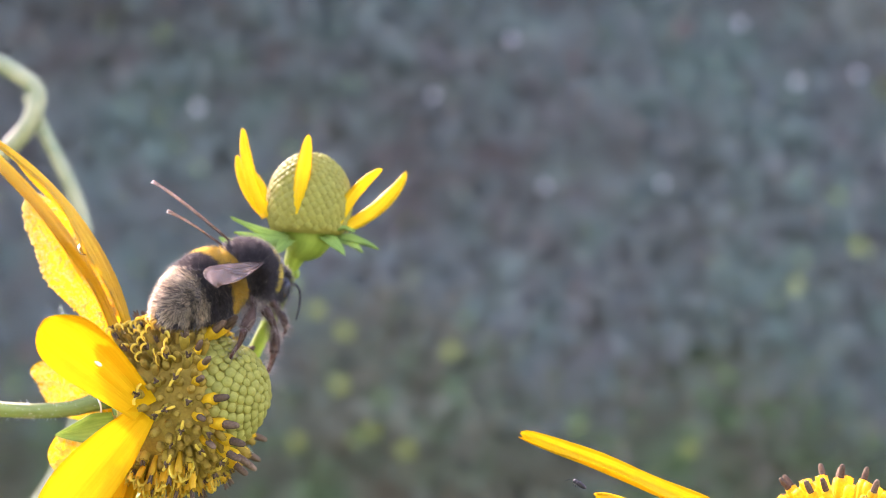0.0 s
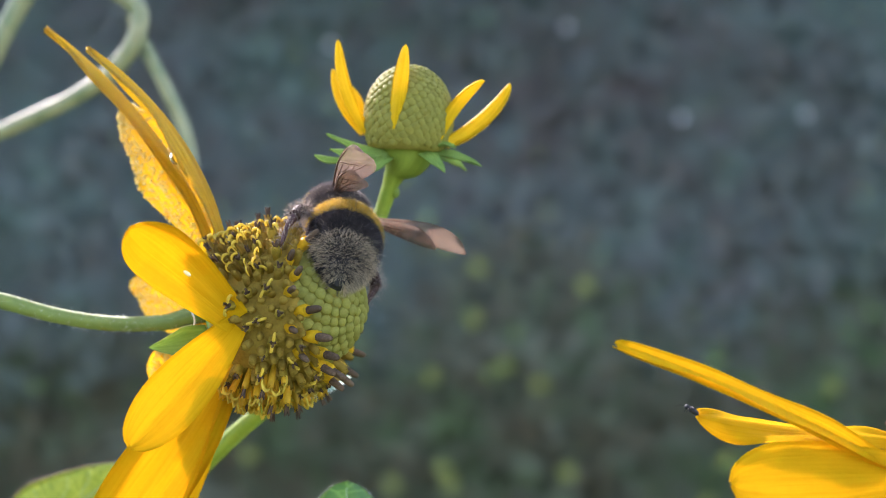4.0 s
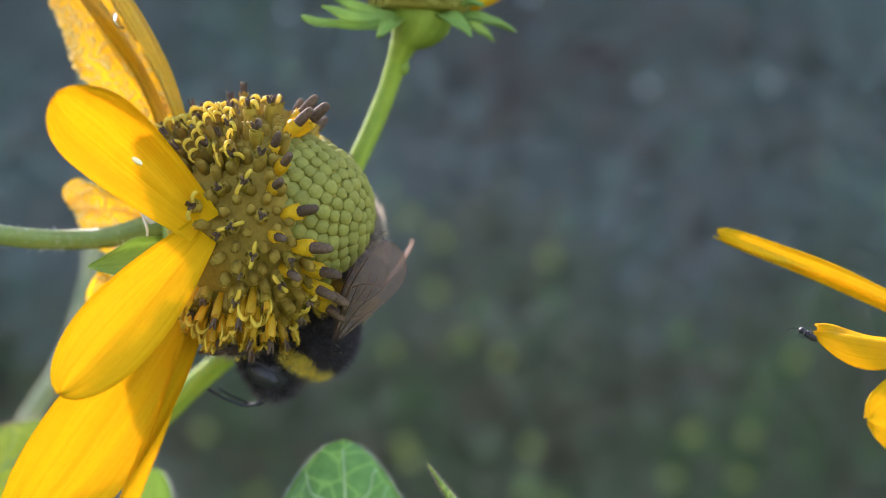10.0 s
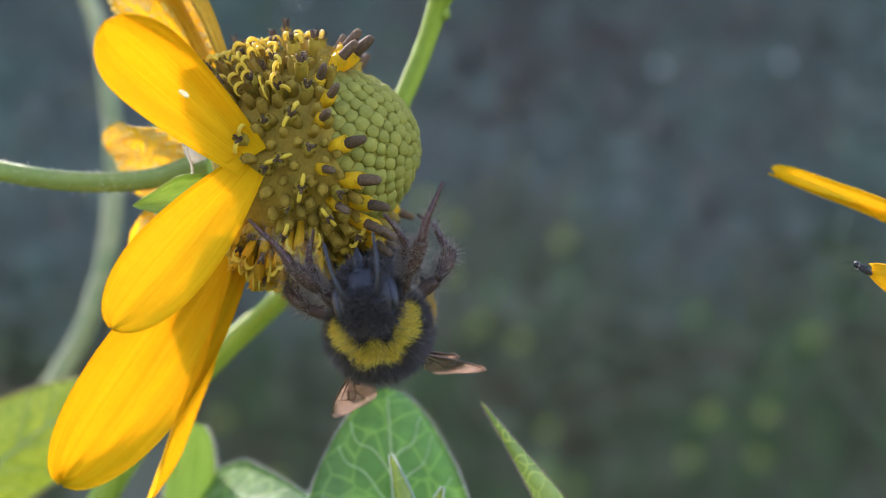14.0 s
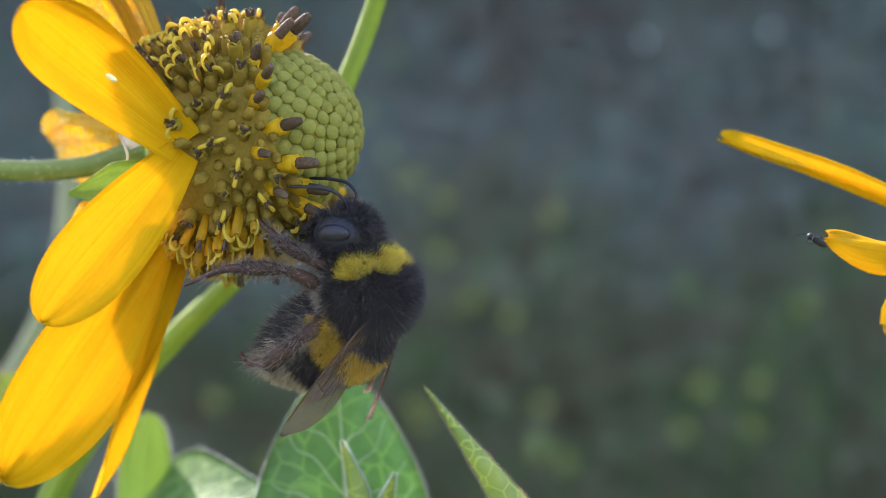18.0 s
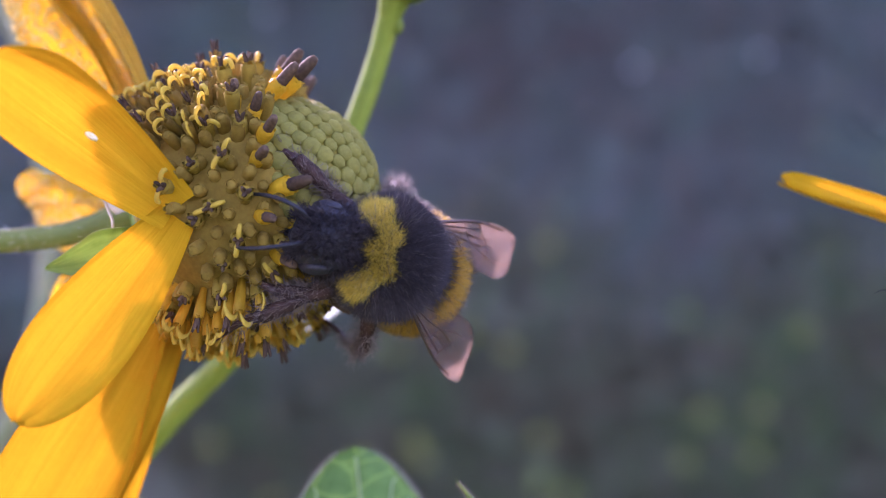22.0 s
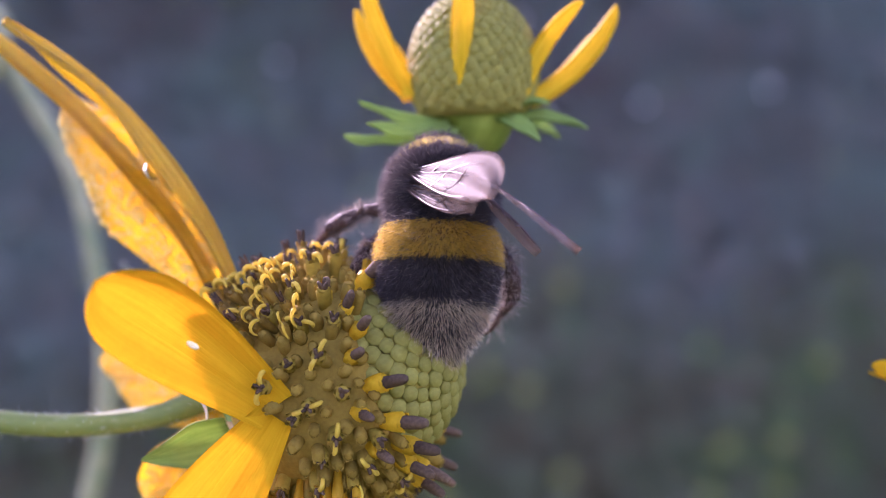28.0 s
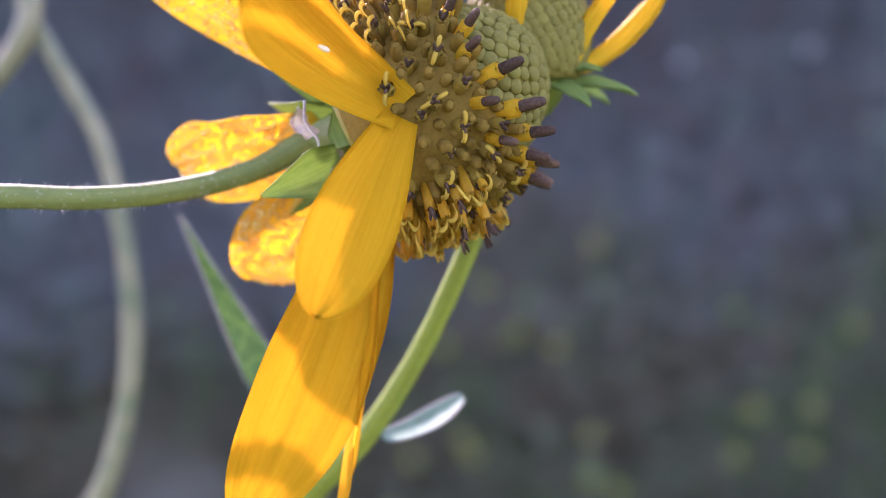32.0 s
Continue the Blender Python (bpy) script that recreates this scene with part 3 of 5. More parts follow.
def floret_meshes():
    """Shared meshes for the disc florets, standing on the origin along +z."""
    kinds = {}

    def lathe(profile, sides, flare=0.0):
        v, f = [], []
        for z, r in profile:
            for j in range(sides):
                a = 2 * math.pi * j / sides
                v.append((r * math.cos(a), r * math.sin(a), z))
        f = grid_faces(len(profile), sides, True)
        f.append(tuple(range((len(profile) - 1) * sides, len(profile) * sides)))
        return np.array(v), f

    def lobes(z, r, out, n=5):
        shapes = []
        for j in range(n):
            a = 2 * math.pi * j / n
            c, s = math.cos(a), math.sin(a)
            pts = [(r, -0.22, z), (r, 0.22, z), (r + out * 0.6, 0.16, z + 0.25), (r + out, 0, z + 0.32), (r + out * 0.6, -0.16, z + 0.25)]
            v = [(x * c - y * s, x * s + y * c, w) for x, y, w in pts]
            v += [(x * 0.92, y * 0.92, w - 0.07) for x, y, w in v]
            f = [(0, 1, 2, 3, 4), (9, 8, 7, 6, 5), (1, 0, 5, 6), (2, 1, 6, 7), (3, 2, 7, 8), (4, 3, 8, 9), (0, 4, 9, 5)]
            shapes.append((np.array(v), f))
        return shapes

    def curls(z, r):
        shapes = []
        for sgn in (1, -1):
            pts = [(sgn * (0.08 + r * 1.25 * (1 - math.cos(a))), 0.08 * sgn * math.sin(2 * a), z + r * math.sin(a) * 0.8) for a in np.linspace(0, 3.7, 8)]
            shapes.append(tube(pts, (0.11, 0.15, 0.14, 0.10), 8, 5))
        return join(shapes)

    kinds["tube_old"] = join([lathe([(-0.6, 0.30), (0.6, 0.34), (1.5, 0.50), (2.1, 0.55), (2.3, 0.42)], 7)] + lobes(2.2, 0.38, 0.22))
    kinds["tube"] = join([lathe([(-0.6, 0.34), (0.5, 0.40), (1.4, 0.52), (2.2, 0.56), (2.45, 0.40)], 7)] + lobes(2.3, 0.38, 0.24))
    kinds["closed"] = join([lathe([(-0.6, 0.40), (0.5, 0.44), (1.3, 0.50), (1.9, 0.48), (2.15, 0.34)], 7)] + lobes(2.0, 0.30, 0.10))
    kinds["tube_long"] = join([lathe([(-0.6, 0.34), (0.6, 0.42), (1.8, 0.66), (2.6, 0.70), (2.9, 0.45)], 7)] + lobes(2.6, 0.5, 0.2))
    kinds["tip_short"] = join([tube([(0.05 * c, 0.05 * d, 2.0), (0.16 * c, 0.16 * d, 2.6), (0.34 * c, 0.34 * d, 3.0)], (0.20, 0.19, 0.10), 6, 5) for c, d in ((1, 0.2), (-0.7, 0.8), (-0.4, -0.9))])
    kinds["tip_long"] = lathe([(2.3, 0.40), (2.9, 0.45), (3.8, 0.43), (4.4, 0.36), (4.7, 0.24), (4.75, 0.1)], 8)
    kinds["curl_old"] = curls(2.2, 0.56)
    kinds["curl_flat"] = join([tube([(0.1 * q, 0, 2.4), (0.4 * q, 0.05 * q, 2.8), (0.75 * q, 0.1 * q, 2.85), (1.0 * q, 0.12 * q, 2.65), (1.05 * q, 0.12 * q, 2.4)], (0.13, 0.17, 0.18, 0.17, 0.14), 10, 6) for q in (1, -1)])
    kinds["tube_rim"] = kinds["tube_old"]
    out = {}
    for k, m in (("tube_old", M_TUBE_OLD), ("tube", M_TUBE), ("closed", M_CLOSED), ("tube_long", M_TUBE_FRESH), ("tip_short", M_ANTHER), ("tip_long", M_ANTHER),
                 ("curl_old", M_STIGMA), ("curl_flat", M_STIGMA), ("tube_rim", M_TUBE_RIM)):
        out[k] = mesh_of(k, kinds[k][0], kinds[k][1], m)
    return out


FLORET = floret_meshes()


def add_florets(flower):
    rng = np.random.RandomState(11)
    shown = []

    def stand(p, n, k, mesh, long=1.0):
        a = rng.rand() * 6.28
        e = unit(np.cross(n, (math.cos(a), math.sin(a), 0.4)))
        m = Matrix.Identity(4)
        for c, (col, q) in enumerate(((e, k), (np.cross(n, e), k), (n, k * long))):
            for r in range(3):
                m[r][c] = col[r] * q
        for r in range(3):
            m[r][3] = (p[r] - ORIGIN[flower.name][r]) * MM
        return piece("floret", mesh, flower, m)

    bed, nu, nv = [], 48, 22
    for i in range(nv):
        s = 0.02 + 0.68 * i / (nv - 1)
        lift = 1.05 * min(1, s / 0.16) * min(1, (0.70 - s) / 0.05)
        for j in range(nu):
            p, n = dome_at(s, 2 * math.pi * j / nu)
            bed.append(p + n * (lift + 0.12 * rng.randn()))
    part("floret_bed", (np.array(bed), grid_faces(nv, nu, True)), M_CLOSED, flower, "dense olive floret tubes")

    def under_petal(s, ang):
        return s < 0.29 and 55 < math.degrees(ang) % 360 < 128

    # closed florets, low and tightly packed over the lower disc
    for i in range(300):
        s = 0.02 + 0.66 * (i + 0.5) / 300
        p, n = dome_at(s, i * 2.39996 + 0.4)
        if under_petal(s, i * 2.39996 + 0.4):
            continue
        stand(p, unit(n + rng.randn(3) * 0.10 + AXIS * 0.1), 0.85 + 0.2 * rng.rand(), FLORET["closed"], 0.95 + 0.3 * rng.rand())
    # open florets with dark anthers and a forked stigma
    for i in range(84):
        s = 0.10 + 0.52 * (i + 0.5) / 84 + rng.uniform(-0.01, 0.01)
        ang = i * 2.39996 + rng.uniform(-0.08, 0.08)
        p, n = dome_at(s, ang)
        if under_petal(s, ang):
            continue
        ob = stand(p, unit(n + rng.randn(3) * 0.07 + AXIS * (0.12 if s > 0.3 else -0.03)), 0.92 + 0.16 * rng.rand(), FLORET["tube"], 0.98 + 0.22 * max(0.0, math.cos(ang)))
        piece("anther", FLORET["tip_short"], ob)
        if rng.rand() < 0.62:
            piece("stigma", FLORET["curl_flat"], ob)
        shown.append((abs(p[1] + 5.5) + abs(p[2] - 2), ob))
    # spent florets round the rim: brown and upright above; hanging below, backlit glow painted as orange; curled at the
    # tip
    for i in range(230):
        s = 0.0 + 0.48 * (i + 0.5) / 230
        ang = i * 2.39996 + 1.3
        c = math.cos(ang)
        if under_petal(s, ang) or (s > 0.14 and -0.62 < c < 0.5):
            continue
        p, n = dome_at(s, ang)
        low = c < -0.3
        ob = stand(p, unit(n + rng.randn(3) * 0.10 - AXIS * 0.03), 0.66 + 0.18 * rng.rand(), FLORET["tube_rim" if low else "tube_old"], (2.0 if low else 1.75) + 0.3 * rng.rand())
        if rng.rand() < (0.6 if low else 0.4):
            piece("stigma", FLORET["curl_old"], ob)
        elif rng.rand() < 0.7:
            piece("anther", FLORET["tip_short"], ob)
    # tall fresh florets with long dark tips, leaning over the green cap
    for deg, s, lean, k in ((-30, 0.58, 0.5, 0.85), (-14, 0.57, 0.35, 0.9), (-4, 0.62, 0.6, 1.0), (7, 0.62, 0.9, 1.05), (16, 0.66, 1.3, 1.1), (26, 0.63, 1.2, 1.0), (40, 0.54, 0.2, 0.8), (50, 0.61, 0.35, 0.8), (62, 0.65, 0.45, 0.85),
                            (76, 0.61, 0.35, 0.85), (93, 0.63, 1.5, 1.05), (103, 0.57, 0.4, 0.85), (116, 0.63, 1.3, 1.1), (126, 0.56, 0.5, 0.85), (135, 0.64, 1.1, 1.05), (146, 0.60, 0.8, 1.0),
                            (157, 0.63, 0.7, 1.0), (170, 0.58, 0.5, 1.0), (184, 0.61, 0.5, 0.95), (202, 0.58, 0.5, 0.95), (222, 0.62, 0.5, 0.9), (246, 0.60, 0.5, 0.9), (272, 0.64, 0.5, 0.9), (300, 0.62, 0.6, 0.9), (328, 0.60, 0.6, 0.9)):
        p, n = dome_at(s, math.radians(deg))
        ob = stand(p - n * 0.2, unit(n + AXIS * lean + rng.randn(3) * 0.05), k, FLORET["tube_long"])
        piece("anther", FLORET["tip_long"], ob)
    return min(shown, key=lambda q: q[0])[1]


def add_petal(parent, base, tip, side, width, label="", material=None, **kw):
    shape, place = blade(base, tip, side, width, **kw)
    petal = part("petal", shape, material or M_PETAL, parent, label)
    if material is M_GLISTEN:
        # fine dew-like beads added for sparkle on the face turned to the viewer
        rng = np.random.RandomState(kw["seed"] + 60)
        beads = []
        for i in range(1500):
            u, v = rng.uniform(-0.96, 0.96), rng.uniform(0.12, 0.97)
            p, n = place(u, v)
            n = n if n[1] < 0 else -n
            r = 0.07 + 0.2 * rng.rand() ** 3
            beads.append(ellipsoid(p + n * (0.12 + 0.3 * r), (r, r, r), None, 7, 5))
        part("dew", join(beads), M_DEW, petal, "fine dew-like beads added for sparkle", kind="stuff")
    return petal


def build_coneflower():
    fl = thing("coneflower", (-19, 4, 2), "open yellow coneflower with a domed green disc and drooping petals", "flower", "coneflowers")
    part("disc", dome_shape(BASE, AXIS, AX1, AX2, L_DOME, R_DOME), M_DOME, fl, "domed olive green flower disc")
    knobs(fl, KNOB, 215, 0.60, BASE, AXIS, AX1, AX2, L_DOME, R_DOME, 0.97, 4, 0.5)
    add_petal(fl, (-14.2, -8.6, 1.5), (-23.8, -17.2, 10.9), (0.50, -0.1, 0.86), 6.6, "bright yellow petal bent towards the front", bend=3.0, cup=-0.5, ridges=2, rib=0.05, base_w=0.5, peak=0.68, seed=1, wave=0.2)
    add_petal(fl, (-14.2, -8.4, 0.9), (-23.9, -14, -11.9), (0.80, 0.1, -0.55), 6.5, "broad yellow petal hanging down", bend=-1.2, cup=0.3, ridges=2, rib=0.03, base_w=0.42, peak=0.6, seed=2, wave=0.1)
    add_petal(fl, (-18.0, 1.8, 7.4), (-41.5, 6, 36.0), (-0.10, 1.0, 0.0), 4.0, "long narrow yellow petal seen along its edge", M_PETAL_PALE, ridges=4, rib=0.10, bend=-2.6, cup=0.55, base_w=0.5, peak=0.4, seed=3, wave=0.25)
    add_petal(fl, (-16.8, 0.4, 7.6), (-34.9, 2, 32.9), (-0.10, 1.0, 0.0), 4.0, "long yellow petal seen along its edge", M_PETAL_PALE, ridges=4, rib=0.10, bend=-3.0, cup=0.55, base_w=0.5, peak=0.45, seed=4, wave=0.25)
    add_petal(fl, (-19.4, 4.2, 8.6), (-33.2, 10, 27.0), (0.76, -0.25, 0.58), 7.4, "yellow petal with a glistening wrinkled back", M_GLISTEN, ridges=4, rib=0.06, bend=-1.2, cup=0.6, base_w=0.45, peak=0.6, seed=5, wave=0.7)
    add_petal(fl, (-18.6, 5.6, 3.0), (-31.6, 14, 3.6), (0.15, 0.60, -0.78), 8.8, "glistening yellow petal behind the stalk", M_GLISTEN, ridges=4, rib=0.04, bend=0.8, cup=0.2, base_w=0.4, peak=0.6, seed=6, wave=0.35)
    add_petal(fl, (-18.0, 5.6, 0.8), (-27.4, 12, -8.0), (0.7, 0.35, -0.6), 8.6, "glistening yellow petal behind the sepals", M_GLISTEN, ridges=4, rib=0.04, bend=0.8, cup=0.2, base_w=0.5, peak=0.6, seed=7, wave=0.35)
    add_petal(fl, (-16.4, 0.5, -3.6), (-32.4, 1, -26.8), (0.80, 0.30, -0.50), 9.2, "large ribbed yellow petal hanging down", ridges=4, rib=0.06, bend=1.8, cup=0.35, base_w=0.4, peak=0.55, seed=8, wave=0.2)
    add_petal(fl, (-16.2, -0.4, -4.6), (-25.4, 2, -29.5), (0.03, 0.98, -0.12), 5.0, "yellow petal seen along its edge", bend=0.2, cup=0.35, base_w=0.5, peak=0.45, seed=9, wave=0.2)
    st_pts = [(-16.5, 2.0, 1.6), (-19.6, 4, 2.0), (-25.1, 4, 0.6), (-31.8, 4, 0.3), (-38.8, 4, 1.2), (-45, 4, 2.7), (-75, 6, 4), (-130, 20, -30), (-180, 40, -920)]
    part("stem", tube(st_pts, (2.6, 1.25, 0.95, 0.92, 0.95, 1.0, 1.2, 1.8, 2.4), 90, 12, 0.03), M_STEM_DARK, fl, "curved pale green flower stalk")
    c = spline(st_pts, 400)[20:300]
    rng = np.random.RandomState(77)
    c = c[rng.randint(0, len(c), 1500)] + rng.uniform(-0.3, 0.3, (1500, 3))
    d = rng.randn(1500, 3)
    d /= np.linalg.norm(d, axis=1)[:, None]
    part("stem_hair", hairs(c + d * 0.75, d, 0.55, 0.018, np.array([-0.2, 0, 0]), 78), M_HAIR, fl, "fine white hairs along the stalk", kind="stuff")
    part("fleck", ellipsoid((-18.9, -11.6, 6.4), (0.5, 0.12, 0.24), ((0.8, 0.2, -0.55), (0.3, -0.9, 0.2), (0.5, 0.2, 0.8)), 8, 6), M_FLECK, fl, "pale fleck on the petal")
    part("dewdrop", ellipsoid((-23.6, 0.9, 20.0), (0.8, 0.6, 0.9), None, 12, 10), M_WATER, fl, "clear drop of dew on the petal's edge")
    for b, t, sd, w in (((-18.0, -2.6, 0.3), (-18.3, -3.2, 3.5), (0.9, -0.3, 0.0), 2.6), ((-18.6, -2.0, -0.5), (-25.3, -2.4, -2.1), (0.2, 0.35, -0.85), 4.0),
                        ((-17.6, 0.2, -0.4), (-20.2, -0.6, -7.0), (0.85, 0.2, 0.1), 3.2), ((-17.2, 1.0, 4.5), (-22.0, 5, 9.0), (0.6, 0.3, -0.6), 3.2),
                        ((-18.0, 4.0, 0.5), (-23.5, 8, -3.5), (0.5, 0.3, 0.7), 3.6), ((-17.2, 3.2, 4.0), (-22.5, 8.5, 6.5), (0.3, 0.6, -0.6), 3.2)):
        shape, _ = blade(b, t, sd, w, bend=0.5, cup=0.25, ridges=0, thick=0.25, base_w=0.7, peak=0.35, point=0.8, nl=14, nw=7, notch=0)
        part("sepal", shape, M_SEPAL, fl, "green leafy sepal")
    shape, _ = blade((-19.8, 0.0, 2.0), (-20.8, -0.4, 4.4), (0.8, 0.5, 0.2), 1.8, bend=0.5, cup=0.6, ridges=2, thick=0.3, base_w=0.6, peak=0.4, point=0.3, nl=12, nw=7, wave=0.3, seed=3)
    part("dry_sepal", shape, M_DRY, fl, "whitish dried sepal tip")
    part("dry_thread", tube([(-20.2, -1.0, 4.6), (-20.6, -2.4, 2.6), (-20.0, -3.0, 1.0), (-20.3, -2.6, -0.2)], (0.14, 0.12, 0.12, 0.06), 20, 6), M_DRY, fl, "thin dry white thread")
    shape, _ = blade((-18.6, -1.2, 0.4), (-22.4, -1.0, -6.4), (0.7, 0.6, -0.3), 1.5, bend=0.4, cup=0.8, ridges=1, thick=0.25, base_w=0.6, peak=0.4, point=0.7, nl=14, nw=7, wave=0.15, seed=5)
    part("dry_sepal", shape, M_DRY, fl, "whitish dried sepal")
    return fl, add_florets(fl)


coneflower, FOCUS = build_coneflower()


# ---- the half-open bud ----
def build_bud():
    bud = thing("flower_bud", (0, 0, 0), "half-open coneflower bud with short upright yellow petals", "flower bud", "coneflowers")
    base, axis = np.array((2.6, 7.0, 22.2)), unit((0.03, -0.08, 1.0))
    e1 = unit(np.cross(axis, (0, 1, 0)))
    e2 = np.cross(axis, e1)
    part("disc", dome_shape(base, axis, e1, e2, 10.2, 5.3), M_BUMP, bud, "round green unopened disc")
    knobs(bud, KNOB, 430, 0.06, base, axis, e1, e2, 10.2, 5.25, 0.62, 6, 0.30)
    for b, t, sd, w, bd in (((-2.6, 5.5, 24.0), (-5.9, 4.5, 35.0), (0.7, -0.7, 0.2), 1.7, -1.3), ((-3.0, 7.0, 24.2), (-6.7, 7, 31.9), (0.6, -0.7, 0.2), 1.5, -1.2), ((-2.6, 9.0, 24.4), (-5.0, 10, 30.5), (0.6, 0.7, 0.2), 1.5, -1.0),
                            ((1.4, 2.0, 23.9), (2.6, 0.4, 33.8), (1, 0.1, 0), 1.9, -0.5), ((6.6, 4.2, 23.2), (11.8, 3, 30.2), (0.5, 0.7, -0.3), 1.7, 0.6),
                            ((7.2, 6.0, 23.4), (14.9, 6, 30.4), (0.5, -0.7, -0.4), 2.1, 0.8), ((6.8, 7.6, 23.4), (13.0, 8.5, 28.6), (0.5, -0.7, -0.4), 2.0, 0.7)):
        shape, _ = blade(b, t, sd, w, bend=bd, cup=0.9, ridges=1, thick=0.6, base_w=0.8, peak=0.4, nl=18, nw=9, notch=0)
        part("petal", shape, M_BUDPETAL, bud, "short unopened yellow petal")
    for b, t, sd, w in (((0.5, 5.2, 21.8), (-6.8, 3.6, 23.7), (0.1, 0.6, 0.5), 1.5), ((0.3, 5, 21.6), (-6.2, 2.4, 21.7), (0.1, 0.6, 0.6), 2.0), ((0.3, 4.8, 21.2), (-8.2, 4.0, 21.0), (0.1, 0.8, 0.5), 2.2),
                        ((1.2, 6, 21.4), (-1.2, 4, 19.2), (0.7, -0.3, -0.5), 2.3), ((4.4, 5, 21.6), (7.4, 2.5, 19.2), (0.6, 0.5, 0.6), 2.2), ((5, 6.5, 21.8), (11.7, 5.5, 20.3), (0.1, 0.6, 0.6), 1.7),
                        ((5, 8, 22), (9.8, 10, 20.2), (0.3, 0.6, 0.6), 1.6), ((4.6, 5.6, 22.2), (8.6, 4, 22.4), (0.2, 0.6, 0.6), 1.4), ((2.6, 10, 21.8), (2.6, 14.5, 20.4), (1, 0, 0.1), 2.0)):
        shape, _ = blade(b, t, sd, w * 0.72, bend=0.5, cup=0.5, ridges=1, thick=0.5, base_w=0.8, peak=0.4, point=0.15, nl=14, nw=7, notch=0, wave=0.12, seed=int(10 * w))
        part("sepal", shape, M_SEPAL, bud, "narrow green sepal")
    pts = [(2.6, 7, 22.6), (2.4, 7, 21.2), (1.2, 7.6, 19.4), (0.6, 8.2, 18.0), (-0.2, 9, 15.6), (-4.0, 10.4, 6.7), (-8.6, 13, -1.6), (-14.3, 15, -9.2), (-20.6, 17, -15.0), (-31, 20, -26), (-46, 26, -62), (-62, 40, -920)]
    part("stem", tube(pts, (3.9, 3.0, 1.35, 0.98, 0.92, 0.95, 1.0, 1.1, 1.2, 1.4, 1.9, 2.5), 110, 12, 0.03), M_STEM, bud, "green flower stalk with small knots")
    part("knot", ellipsoid((1.2, 8.2, 17.2), (0.55, 0.5, 0.8), None, 10, 8), M_STEM, bud, "small pale knot on the stalk")
    return bud


flower_bud = build_bud()


# ---- the neighbouring flower ----
def build_side_flower():
    fl = thing("side_flower", (0, 0, 0), "neighbouring yellow coneflower with spread petals", "flower", "coneflowers")
    base, axis = np.array((63.5, -9, -14.5)), unit((0.1, -0.25, 1.0))
    e1 = unit(np.cross(axis, (0, 1, 0)))
    e2 = np.cross(axis, e1)
    part("disc", dome_shape(base, axis, e1, e2, 8.5, 6.2), M_TUBE_FRESH, fl, "yellow flower disc")
    rng = np.random.RandomState(8)
    for i in range(150):
        p, n = dome_at(0.03 + 0.96 * (i + 0.5) / 150, i * 2.39996, base, axis, e1, e2, 8.5, 6.2)
        n = unit(n + rng.randn(3) * 0.1)
        a = unit(np.cross(n, (0.3, 0.5, 0.8)))
        m = Matrix.Identity(4)
        for c, col in enumerate((a, np.cross(n, a), n)):
            for r in range(3):
                m[r][c] = col[r] * 0.85
        for r in range(3):
            m[r][3] = p[r] * MM
        ob = piece("floret", FLORET["tube_long"], fl, m)
        if i % 3:
            piece("anther", FLORET["tip_long" if i % 2 else "tip_short"], ob)
    add_petal(fl, (59.4, -10, -13.6), (25.2, -17, 1.0), (0.42, 0.85, 0.28), 3.8, "long yellow petal seen along its edge", bend=-0.5, cup=-0.5, ridges=1, rib=0.08, base_w=0.35, peak=0.55, seed=21, wave=0.25)
    add_petal(fl, (59.2, -9, -9.0), (34.6, -10.6, -6.6), (0.30, 0.85, 0.36), 5.2, "short yellow petal with a ragged edge", bend=0.3, cup=0.3, base_w=0.4, peak=0.7, seed=22, wave=0.5)
    add_petal(fl, (60.0, -12, -12.0), (37.4, -15, -13.0), (0.20, 0.35, 0.9), 8.4, "broad yellow petal", bend=0.8, cup=-0.1, base_w=0.4, peak=0.7, seed=23, wave=0.2)
    add_petal(fl, (60.5, -13, -14.6), (39.4, -16, -22.6), (0.4, 0.5, -0.7), 8.0, "yellow petal hanging lower", bend=0.8, cup=0.1, base_w=0.4, peak=0.6, seed=24, wave=0.3)
    add_petal(fl, (62.5, -3, -10.6), (80, 14, -14), (0.6, -0.6, 0.2), 9.0, bend=1.0, cup=0.1, base_w=0.4, peak=0.6, seed=25, wave=0.2)
    add_petal(fl, (66, -11, -11), (92, -18, -8), (0.2, 0.9, 0.1), 9.0, bend=1.0, cup=0.1, base_w=0.4, peak=0.6, seed=26, wave=0.2)
    pts = [(63.5, -9, -13), (63, -8, -17), (60, -6, -32), (52, 2, -90), (40, 20, -920)]
    part("stem", tube(pts, (3.5, 1.4, 1.1, 1.6, 2.2), 50, 12, 0.03), M_STEM, fl, "green flower stalk")
    for k in range(7):
        a = 2 * math.pi * k / 7
        b = base + 3.5 * (math.cos(a) * e1 + math.sin(a) * e2) - axis * 0.8
        shape, _ = blade(b, b + 7 * (math.cos(a) * e1 + math.sin(a) * e2) - axis * 3.0, -math.sin(a) * e1 + math.cos(a) * e2, 2.8, bend=0.4, cup=0.3, ridges=0, thick=0.3, base_w=0.8, peak=0.35, point=0.6, nl=12, nw=7, notch=0)
        part("sepal", shape, M_SEPAL, fl, "green leafy sepal")
    return fl


side_flower = build_side_flower()


